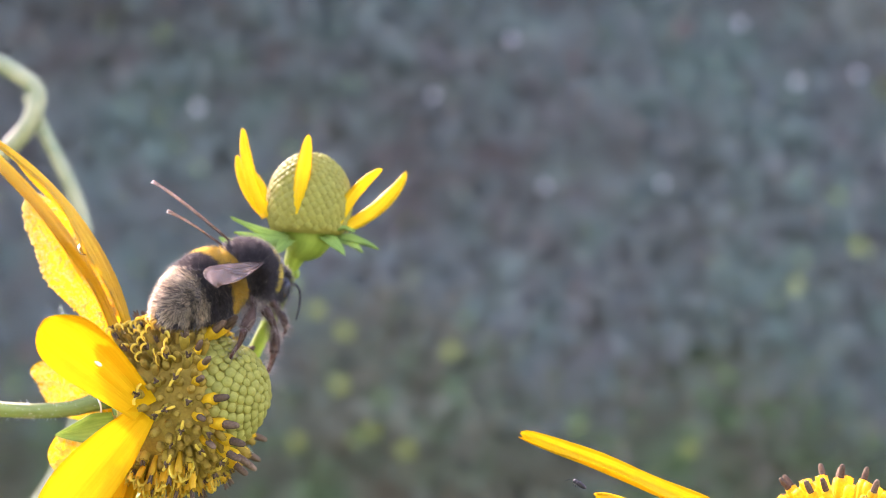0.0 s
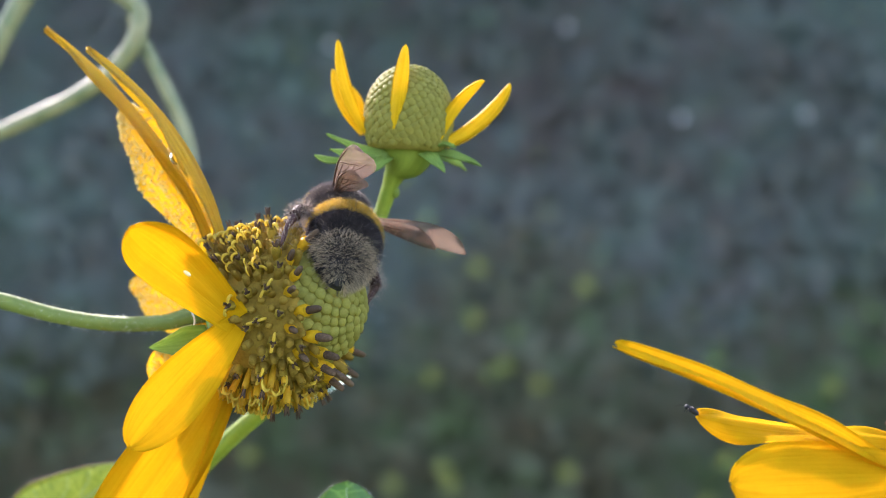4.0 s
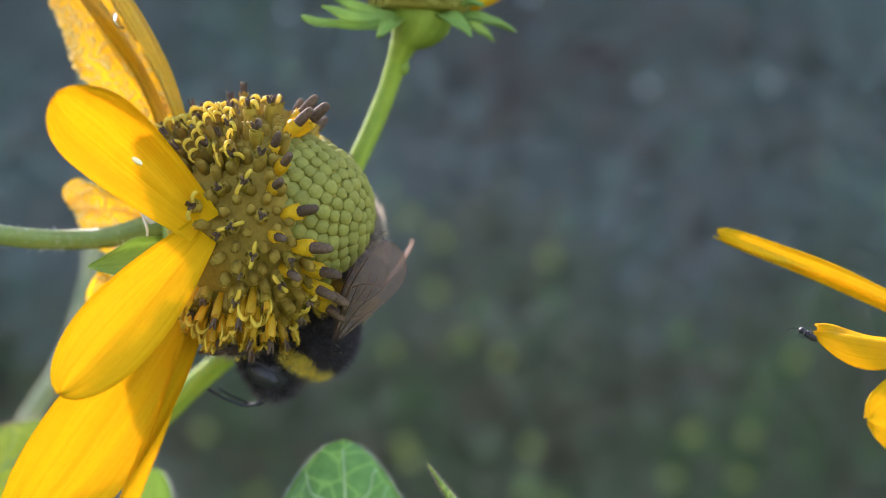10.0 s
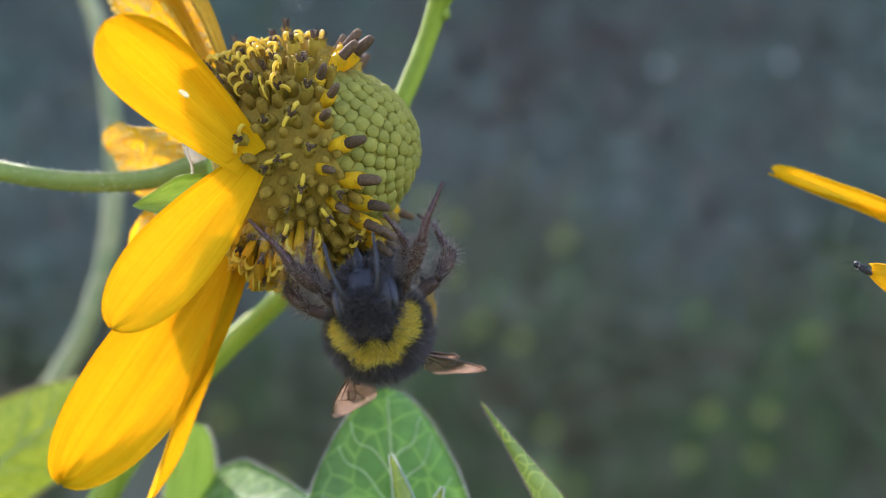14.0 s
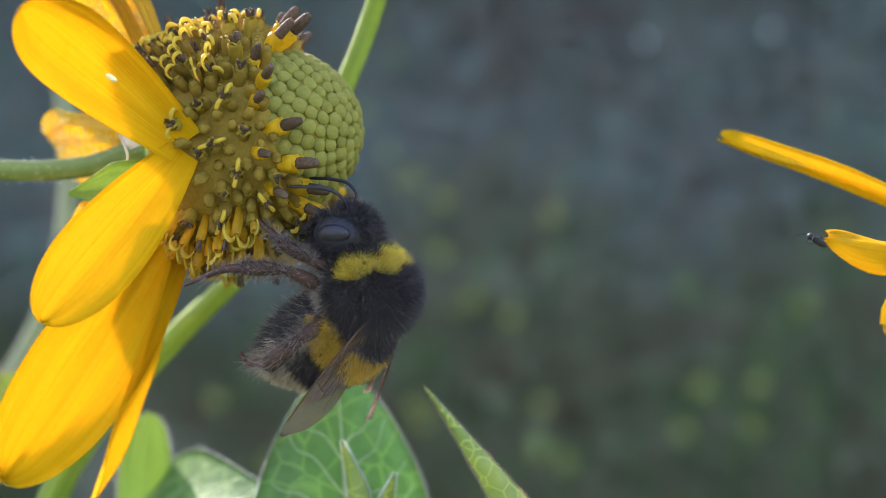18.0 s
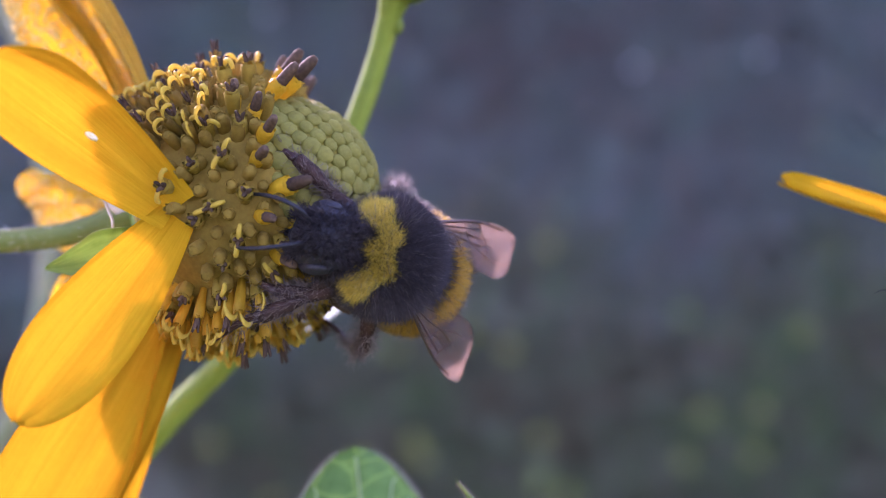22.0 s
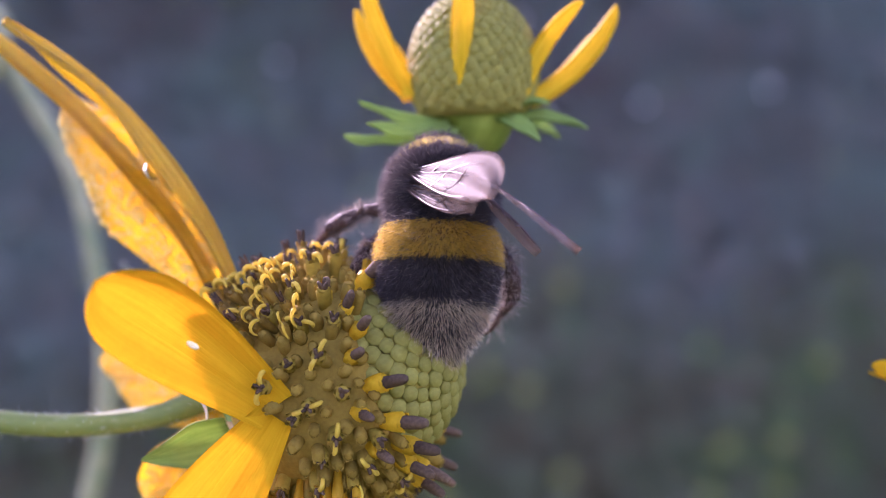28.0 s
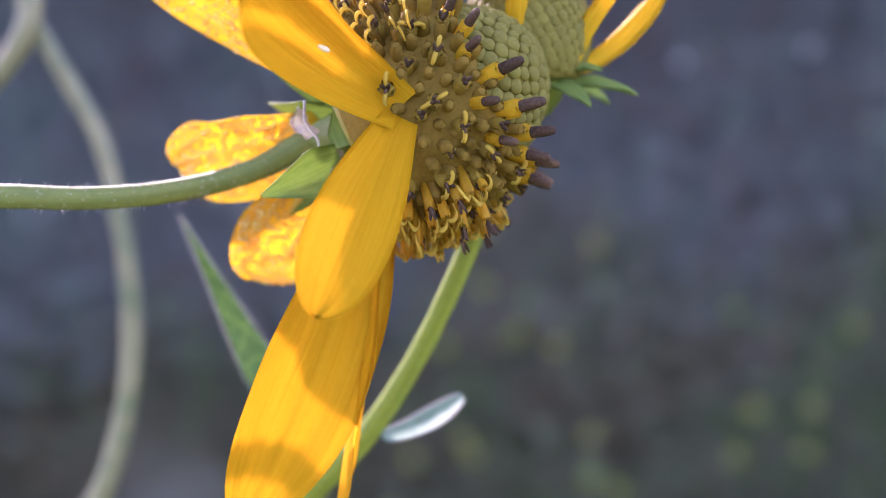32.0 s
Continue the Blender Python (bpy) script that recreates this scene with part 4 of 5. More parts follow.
# ---- leaves and loose stems ----
def build_leaf(name, base, tip, side, width, label, material=None, stalk=None, vein_count=6, edge=None, **kw):
    lf = thing(name, (0, 0, 0), label, "leaf", "leaves")
    shape, place = blade(base, tip, side, width, **kw)
    part("blade", shape, material or M_LEAF, lf, label)
    if vein_count:
        for sgn in (1, -1):
            mid = [place(0, v)[0] + sgn * place(0, v)[1] * 0.14 for v in np.linspace(0, 0.97, 16)]
            part("midrib", tube(mid, (0.28, 0.20, 0.08), 16, 6), M_VEIN, lf, "pale raised midrib")
            for i in range(vein_count):
                for s2 in (1, -1):
                    v0 = 0.06 + 0.78 * i / vein_count
                    run = [(s2 * 0.86 * q, min(0.98, v0 + (0.16 + 0.04 * (i % 2)) * q ** 0.8 + 0.012 * math.sin(9 * q + i + s2) + 0.01 * s2)) for q in np.linspace(0, 1, 13)]
                    c = [place(u, v)[0] + sgn * place(u, v)[1] * 0.1 for u, v in run]
                    part("vein", tube(c, (0.13, 0.10, 0.05), 9, 5), M_VEIN, lf)
    rim = [place(u, v) for u in (-1, 1) for v in np.linspace(0.05, 0.985, 260)]
    p = np.array([q[0] for q in rim])
    mid = np.array([place(0, v)[0] for u in (-1, 1) for v in np.linspace(0.05, 0.985, 260)])
    out = p - mid
    out /= np.maximum(np.linalg.norm(out, axis=1), 1e-6)[:, None]
    part("edge_hair", hairs(np.repeat(p, 2, 0), np.repeat(out, 2, 0), 0.26, 0.016, np.zeros(3), 5), edge or M_HAIR, lf, "fine pale hairs along the leaf's edge", kind="stuff")
    if stalk:
        part("stalk", tube(stalk, (0.6, 0.8, 1.2), 30, 8), M_STEM, lf, "green leaf stalk")
    return lf


broad_leaf = build_leaf("broad_leaf", (-3.4, 8, -46), (-4.2, 10, -18.3), (0.95, 0.25, 0.1), 16.6, "broad green pointed leaf with pale veins", bend=-2.0, cup=0.25, ridges=0,
                        thick=0.3, base_w=0.3, peak=0.55, point=0.34, notch=0, wave=0.25, stalk=[(-3, 8, -46), (-5, 12, -70), (-20, 40, -920)], vein_count=7)
for young_base, young_tip, young_width in (((-1.8, 3.0, -31.1), (-3.5, 3.0, -23.5), 2.0), ((-0.5, 2.0, -30.9), (1.3, 1.0, -26.1), 1.4)):
    build_leaf("young_leaf", young_base, young_tip, (0.9, -0.2, 0.25), young_width, "small narrow young leaf before the broad leaf", M_LEAF_YOUNG, bend=0.5, cup=0.7, ridges=0,
               thick=0.25, base_w=0.6, peak=0.35, point=0.8, notch=0, stalk=[young_base, (young_base[0], young_base[1] + 3, -70), (-12, 34, -920)], vein_count=0)
narrow_leaf = build_leaf("narrow_leaf", (16, -11, -34), (4.1, -14.7, -16.4), (0.75, 0.3, 0.55), 2.9, "narrow green pointed leaf with a pink edge", M_LEAF_YOUNG, bend=-0.8, cup=0.5, ridges=0,
                         thick=0.3, base_w=0.5, peak=0.4, point=0.95, notch=0, edge=M_EDGE_PINK, stalk=[(16, -11, -34), (20, -5, -70), (10, 30, -920)], vein_count=0)
low_leaf = build_leaf("low_leaf", (-31, 26, -36), (-8, 6, -31), (0.1, 0.75, 0.4), 13, "dark green leaf lying flat below the flower", bend=2.2, cup=0.2, ridges=0,
                      thick=0.3, base_w=0.3, peak=0.45, point=0.7, notch=0, stalk=[(-31, 26, -36), (-36, 30, -70), (-40, 45, -920)], vein_count=5)
blunt_leaf = build_leaf("blunt_leaf", (-27, 22, -44), (-24.4, 20, -23.4), (0.95, 0.2, 0.1), 5.2, "blunt light green leaf below the petals", M_SEPAL, bend=0.5, cup=0.3, ridges=0,
                        thick=0.4, base_w=0.6, peak=0.7, point=0.1, notch=0, stalk=[(-27, 22, -44), (-30, 26, -80), (-42, 44, -920)], vein_count=0)
stalk_leaf = build_leaf("stalk_leaf", (-12.0, 14.0, -8.6), (-4.5, 17, -5.5), (0.2, 0.75, 0.55), 2.6, "small pale leaf on the flower stalk", M_LEAF_PALE, bend=-0.8, cup=0.2, ridges=0,
                        thick=0.3, base_w=0.6, peak=0.6, point=0.1, notch=0, vein_count=0)
spear_leaf = build_leaf("spear_leaf", (-20.5, 18, -8), (-31.6, 22, 13.4), (0.8, 0.3, 0.45), 3.6, "narrow spear-shaped green leaf with a pale edge", bend=1.0, cup=0.4, ridges=0,
                        thick=0.3, base_w=0.6, peak=0.3, point=0.95, notch=0, vein_count=0)
blurred_leaf = build_leaf("side_leaf", (-58, 30, -37), (-35, 24, -19.5), (0.5, 0.3, -0.8), 12, "green leaf with a brownish edge beside the bent stem", M_LEAF_YOUNG, bend=1.5, cup=0.2, ridges=0,
                          thick=0.3, base_w=0.3, peak=0.5, point=0.5, notch=0, edge=M_EDGE_PINK, stalk=[(-56, 30, -34), (-66, 34, -70), (-60, 50, -920)], vein_count=5)


def build_bent_stem():
    s = thing("bent_stem", (0, 0, 0), "pale green bent stem curling in a loop", "stem")
    loop = [(-110, 62, -20), (-92, 61, 18), (-81.7, 61, 24.5), (-74.2, 61, 28.2), (-65.6, 60, 32.2), (-59.1, 59, 36.6), (-54.9, 58, 42.4), (-54.6, 58, 46.2), (-58.5, 58, 49.5), (-64.4, 58, 51.9),
            (-72.1, 58, 50.4), (-76.7, 58, 43.1), (-79.4, 58, 37.3), (-82.5, 58, 30), (-90, 60, 0), (-100, 66, -120), (-110, 80, -920)]
    part("loop", tube(loop, (1.0, 1.2, 1.3, 1.4, 1.5, 1.5, 1.6, 1.6, 1.6, 1.6, 2.0), 140, 10, 0.03), M_STEM_PALE, s, "pale looping stem")
    up = [(-56.5, 60, 46), (-53.9, 60, 40.5), (-51.0, 60, 35.1), (-47.1, 60, 27.0), (-45.2, 60, 17.2), (-44.2, 60, 6.0), (-45.3, 60, -6.4), (-48.6, 60, -17.1), (-53, 60, -25), (-62, 62, -60), (-80, 75, -920)]
    part("shoot", tube(up, (1.0, 1.15, 1.2, 1.2, 1.25, 1.3, 1.35, 1.4, 1.7, 2.2), 90, 10, 0.03), M_STEM_PALE, s, "pale upright stem")
    return s


bent_stem = build_bent_stem()


def build_fly():
    fly = thing("tiny_fly", (34.4, -10.9, -6.6), "tiny black fly on the tip of a yellow petal", "fly")
    part("body", ellipsoid((34.4, -10.9, -6.5), (0.75, 0.3, 0.32), unit_frame((0.8, 0.1, -0.5)), 10, 8), M_CHITIN, fly, "black body")
    part("head", ellipsoid((33.75, -10.95, -6.1), (0.28, 0.28, 0.28), None, 8, 6), M_CHITIN, fly)
    for k in range(6):
        s = 1 if k % 2 else -1
        x = 34.1 + 0.25 * (k // 2)
        part("leg", tube([(x, -10.9, -6.5), (x - 0.2, -10.9 + 0.4 * s, -6.1), (x - 0.5, -10.9 + 0.7 * s, -6.7)], (0.05, 0.04, 0.03), 8, 5), M_CHITIN, fly)
    part("antenna", tube([(33.6, -11, -6.0), (33.0, -11, -5.9), (32.5, -11, -6.1)], (0.035, 0.03, 0.02), 8, 5), M_CHITIN, fly)
    return fly


def unit_frame(a):
    a = unit(a)
    b = unit(np.cross(a, (0.1, 0.9, 0.3)))
    return np.array((a, b, np.cross(a, b)))


tiny_fly = build_fly()


# ---- bumblebees ----
def surface_points(c, r, n, seed):
    rng = np.random.RandomState(seed)
    d = rng.randn(n, 3)
    d /= np.linalg.norm(d, axis=1)[:, None]
    r, c = np.array(r), np.array(c)
    nr = d / r
    nr /= np.linalg.norm(nr, axis=1)[:, None]
    return c + d * r, nr


def wing_shape(length, width):
    """A thin membrane from its root backwards along -x, its outer edge towards +y; rounded tip, cupped and pleated."""
    n, m = 30, 9

    def at(t, q):
        lead = width * (0.20 * math.sin(min(1, t * 1.1) * math.pi / 2) + 0.05 * math.sin(t * math.pi))
        trail = -width * (0.08 + 0.72 * math.sin(min(1, t * 1.3) * math.pi / 2) ** 1.4)
        close = max(0.0, 1 - max(0.0, (t - 0.66) / 0.34) ** 2.3) ** 0.5
        mid = 0.15 * width * -t
        y = mid + (lead * (1 - q) + trail * q) * close
        return -length * t, y, 0.16 * math.sin(q * 10 + t * 2.5) * t - 0.35 * q * q * t + 0.5 * t * (1 - t)

    v = []
    for layer in (0.022, -0.022):
        for i in range(n):
            t = 1 - (1 - i / (n - 1)) ** 1.6
            for j in range(m):
                x, y, z = at(t, j / (m - 1))
                v.append((x, y, z + layer))
    k = n * m
    f = grid_faces(n, m) + [q[::-1] for q in grid_faces(n, m, k=k)]
    rim = [i * m for i in range(n)] + [(n - 1) * m + j for j in range(1, m)] + [i * m + m - 1 for i in range(n - 2, -1, -1)] + list(range(m - 2, 0, -1))
    f += [(b, a, a + k, b + k) for a, b in zip(rim, rim[1:] + rim[:1])]
    veins = []
    for run, r in (([(0, 0.05), (0.3, 0.03), (0.62, 0.02), (0.86, 0.06)], 0.13), ([(0, 0.2), (0.3, 0.2), (0.6, 0.16)], 0.08), ([(0, 0.4), (0.3, 0.45), (0.5, 0.5), (0.7, 0.46)], 0.07),
                   ([(0.02, 0.6), (0.3, 0.8), (0.5, 0.92)], 0.06), ([(0.42, 0.05), (0.44, 0.3), (0.46, 0.5)], 0.06), ([(0.58, 0.05), (0.62, 0.26), (0.64, 0.5), (0.62, 0.72)], 0.06),
                   ([(0.3, 0.45), (0.33, 0.62), (0.36, 0.84)], 0.06), ([(0.44, 0.3), (0.56, 0.34), (0.72, 0.3)], 0.05), ([(0.46, 0.5), (0.6, 0.66), (0.74, 0.74)], 0.05)):
        veins.append(tube([np.array(at(a, b)) + (0, 0, 0.02) for a, b in run], (r, r * 0.8, r * 0.5), 12, 4))
    return (np.array(v), f), join(veins)


WAIST = np.array((-2.5, 0.0, -0.4))
AB_LENGTH, AB_RADIUS = 11.3, 3.95


def abdomen_ring(t):
    """Centre height and radius of the abdomen, from the waist (0) to the tip (1)."""
    r = AB_RADIUS * np.sin(math.pi * np.minimum(1, t * 0.96 + 0.04) ** 0.66) ** 0.55
    return -1.5 * t * t - 0.2, r


def abdomen_points(n, t0, t1, sd):
    rng = np.random.RandomState(sd)
    t = rng.uniform(t0, t1, n)
    z, r = abdomen_ring(t)
    a = rng.uniform(0, 2 * math.pi, n)
    keep = rng.rand(n) < np.maximum(r / AB_RADIUS, 0.15)
    t, z, r, a = t[keep], z[keep], r[keep], a[keep]
    p = np.stack([0.7 - AB_LENGTH * t, r * 1.05 * np.cos(a), r * 0.97 * np.sin(a) + z], 1)
    axial = np.where(t < 0.4, 0.6 * (0.4 - t) / 0.4, -1.5 * ((t - 0.4) / 0.6) ** 2)
    nr = np.stack([axial, np.cos(a), np.sin(a) - 0.3 * np.abs(axial) * (t > 0.4)], 1)
    return p, nr / np.linalg.norm(nr, axis=1)[:, None]


def build_bee(name, label, seed, rich=True):
    """Forward is +x, left +y, up +z; the origin lies in the thorax. Returns the bee, its abdomen, its wings and its legs."""
    bee = thing(name, (0, 0, 0), label, "bumblebee", "bumblebees")
    k = 1.0 if rich else 0.4
    back = np.array([-0.75, 0, 0])

    def fur(nm, p, n, length, width, lean, sd, material, parent, lb, jitter=0.2):
        part(nm, hairs(p, n, length, width, lean, sd, jitter), material, parent, lb, True, kind="stuff")

    # head
    head = part("head", ellipsoid((4.6, 0, -1.5), (2.1, 2.5, 2.6)), M_CHITIN, bee, "black head", True)
    part("snout", tube([(5.4, 0, -3.2), (5.3, 0, -4.4), (4.6, 0, -5.6)], (0.75, 0.45, 0.15), 10, 8), M_CHITIN, head, "black snout and tongue", True)
    for s in (1, -1):
        part("eye", ellipsoid((5.0, s * 2.1, -1.4), (0.75, 0.5, 1.4)), M_EYE, head, "glossy black eye", True)
        part("antenna", tube([(6.3, s * 0.55, -1.0), (7.5, s * 1.1, -0.8), (8.1, s * 1.4, -1.3), (8.6, s * 1.8, -3.2), (8.7, s * 1.9, -5.2)], (0.12, 0.13, 0.16, 0.16, 0.12), 18, 6), M_CHITIN, head, "thin black elbowed antenna", True)
    p, n = surface_points((4.6, 0, -1.5), (2.1, 2.45, 2.55), int(6000 * k), seed + 2)
    mask = ((np.abs(p[:, 1]) < 1.6) | (p[:, 0] < 4.3)) & ~((np.abs(p[:, 1]) < 0.9) & (p[:, 0] > 5.9) & (p[:, 2] < -1.8))
    fur("head_fur", p[mask], n[mask], 0.85, 0.030, back * 0.1, seed + 3, M_FUR_BLACK, head, "short black head fur", 0.3)
    # thorax
    part("thorax", ellipsoid((0, 0, 0), (3.3, 3.5, 3.35)), M_CHITIN, bee, "black thorax", True)
    p, n = surface_points((0, 0, 0), (3.3, 3.5, 3.35), int(46000 * k), seed)
    edge = 1.75 + 0.2 * np.sin(p[:, 1] * 3.1 + 1.0)
    col = (p[:, 0] > edge) & (p[:, 0] < edge + 1.15) & (p[:, 2] > -0.9)
    under = (p[:, 2] < -1.9) & ~col
    rest = ~col & ~under
    fur("collar_fur", p[col], n[col], 0.95, 0.022, back * 0.1, seed + 1, M_FUR_YELLOW, bee, "bright yellow fur collar", 0.2)
    fur("thorax_fur", p[rest], n[rest], 1.2, 0.019, back * 0.4, seed + 4, M_FUR_BLACK, bee, "black thorax fur", 0.2)
    fur("belly_fur", p[under], n[under], 1.25, 0.032, back * 0.4, seed + 32, M_FUR_GREY, bee, "greyish fur under the thorax", 0.35)
    p, n = surface_points((0, 0, 0), (3.3, 3.5, 3.35), int(1500 * k), seed + 61)
    fur("guard_hair", p, n, 1.5, 0.013, back * 0.45, seed + 63, M_FUR_GREY, bee, "sparse long pale hairs over the thorax", 0.22)
    # abdomen, hinged at the waist
    rings = []
    for i in range(26):
        t = i / 25
        z, r = abdomen_ring(t)
        r = r * (1 + 0.02 * math.cos(t * 6 * 2 * math.pi))
        for j in range(24):
            a = 2 * math.pi * j / 24
            rings.append((0.7 - AB_LENGTH * t, r * 1.05 * math.cos(a), r * 0.97 * math.sin(a) + z))
    abdomen = part("abdomen", (np.array(rings), grid_faces(26, 24, True)), M_CHITIN, bee, "black segmented abdomen", True)
    for nm, t0, t1, mt, cnt, ln, wd, lb in (("waist_fur", 0.0, 0.10, M_FUR_BLACK, 4200, 0.9, 0.022, "black fur at the waist"), ("band_fur", 0.09, 0.32, M_FUR_GOLD, 16000, 0.8, 0.021, "golden yellow fur band"),
                                            ("belt_fur", 0.31, 0.60, M_FUR_BLACK, 18000, 0.75, 0.021, "black fur belt"), ("rump_fur", 0.66, 0.93, M_FUR_BLACK, 7500, 0.75, 0.021, "dark fur between the pale hairs"), ("tail_fur", 0.58, 0.985, M_FUR_BUFF, 10000, 0.98, 0.019, "buff white tail fur over dark skin")):
        p, n = abdomen_points(int(cnt * k), t0, t1, seed + 5 + cnt)
        top = n[:, 2] > -0.45 + 0.15 * np.sin(p[:, 0] * 4)
        p, n = p[top], n[top]
        fur(nm, p, n, ln, wd, back * (1.0 if nm != "tail_fur" else 0.55), seed + 7 + cnt, mt, abdomen, lb)
    p, n = abdomen_points(int(9000 * k), 0.03, 0.97, seed + 71)
    low = n[:, 2] < -0.4
    fur("under_fur", p[low], n[low], 0.7, 0.024, back, seed + 72, M_FUR_BLACK, abdomen, "thin dark fur under the abdomen", 0.3)
    p, n = abdomen_points(int(2200 * k), 0.05, 0.97, seed + 62)
    fur("guard_hair", p, n, 1.25, 0.012, back * 0.7, seed + 64, M_FUR_GREY, abdomen, "sparse long pale hairs over the abdomen", 0.25)
    abdomen.location = Vector(WAIST) * MM
    # legs
    legs = (("front", [(2.0, 1.5, -2.6), (3.2, 3.3, -3.2), (4.7, 3.9, -5.0), (5.8, 3.2, -6.7), (6.3, 2.8, -7.4)], 0.85),
            ("middle", [(0.4, 1.9, -2.8), (0.8, 5.6, -2.0), (0.4, 8.6, -3.4), (-0.5, 10.8, -5.6), (-1.2, 11.8, -6.8)], 1.0),
            ("hind", [(-1.4, 1.9, -2.8), (-2.6, 5.2, -2.2), (-4.6, 6.8, -4.4), (-5.2, 6.6, -7.8), (-4.6, 6.2, -9.2)], 1.2))
    hinged = []
    for nm, pts, w in legs:
        for s in (1, -1):
            hip = np.array((pts[0][0], pts[0][1] * s, pts[0][2]))
            q = [np.array((a, b * s, c)) - hip for a, b, c in pts]
            leg = part("leg", tube([q[0], q[0] * 0.5 + q[1] * 0.5 + (0, 0, 0.4), q[1]], (0.5 * w, 0.62 * w, 0.42 * w), 12, 8), M_LEG, bee, nm + " leg, dark brown and hairy", True)
            part("shin", tube([q[1], q[1] * 0.5 + q[2] * 0.5 + (0, 0.15 * s, 0.1), q[2]], (0.34 * w, 0.60 * w, 0.58 * w), 12, 8), M_LEG, leg, "", True)
            part("foot", tube([q[2], q[2] * 0.5 + q[3] * 0.5 + (0.2, 0.1 * s, 0), q[3], q[4]], (0.44 * w, 0.28 * w, 0.20 * w, 0.13 * w), 16, 6), M_TARSUS, leg, "rust-coloured foot", True)
            rng = np.random.RandomState(seed + 40)
            cs = np.concatenate([np.linspace(q[0], q[1], int(420 * k)), np.linspace(q[1], q[2], int(700 * k)), np.linspace(q[2], q[3], int(140 * k))])
            d = rng.randn(len(cs), 3)
            d /= np.linalg.norm(d, axis=1)[:, None]
            fur("leg_fur", cs + d * 0.40 * w, d, 1.0 * w, 0.018, unit(q[2] - q[1]) * 0.5, seed + 41, M_FUR_LEG, leg, "", 0.3)
            leg.location = Vector(hip) * MM
            hinged.append((leg, nm, s))
    # wings
    wings = []
    for s in (1, -1):
        for nm, ln, wd, root in (("forewing", 13.2, 4.1, (-0.3, 2.6, 2.4)), ("hindwing", 9.2, 3.2, (-1.4, 2.7, 1.9))):
            mem, vein = wing_shape(ln, wd)
            turn = np.array((1, s, 1))
            w = part(nm, (mem[0] * turn, mem[1]), M_WING, bee, "smoky translucent wing", True)
            part("venation", (vein[0] * turn, vein[1]), M_WINGVEIN, w, "brown wing veins", True)
            w.location = Vector((root[0], root[1] * s, root[2])) * MM
            wings.append(w)
    return bee, abdomen, wings, hinged


bumblebee, bee_abdomen, bee_wings, bee_legs = build_bee("bumblebee", "furry bumblebee with yellow bands and a buff white tail", 50)
passing_bee, passing_abdomen, passing_wings, passing_legs = build_bee("passing_bee", "second bumblebee flying past close to the lens", 90, False)

cam.data.dof.use_dof = True
cam.data.dof.focus_object = FOCUS
cam.data.dof.aperture_fstop = 17.0


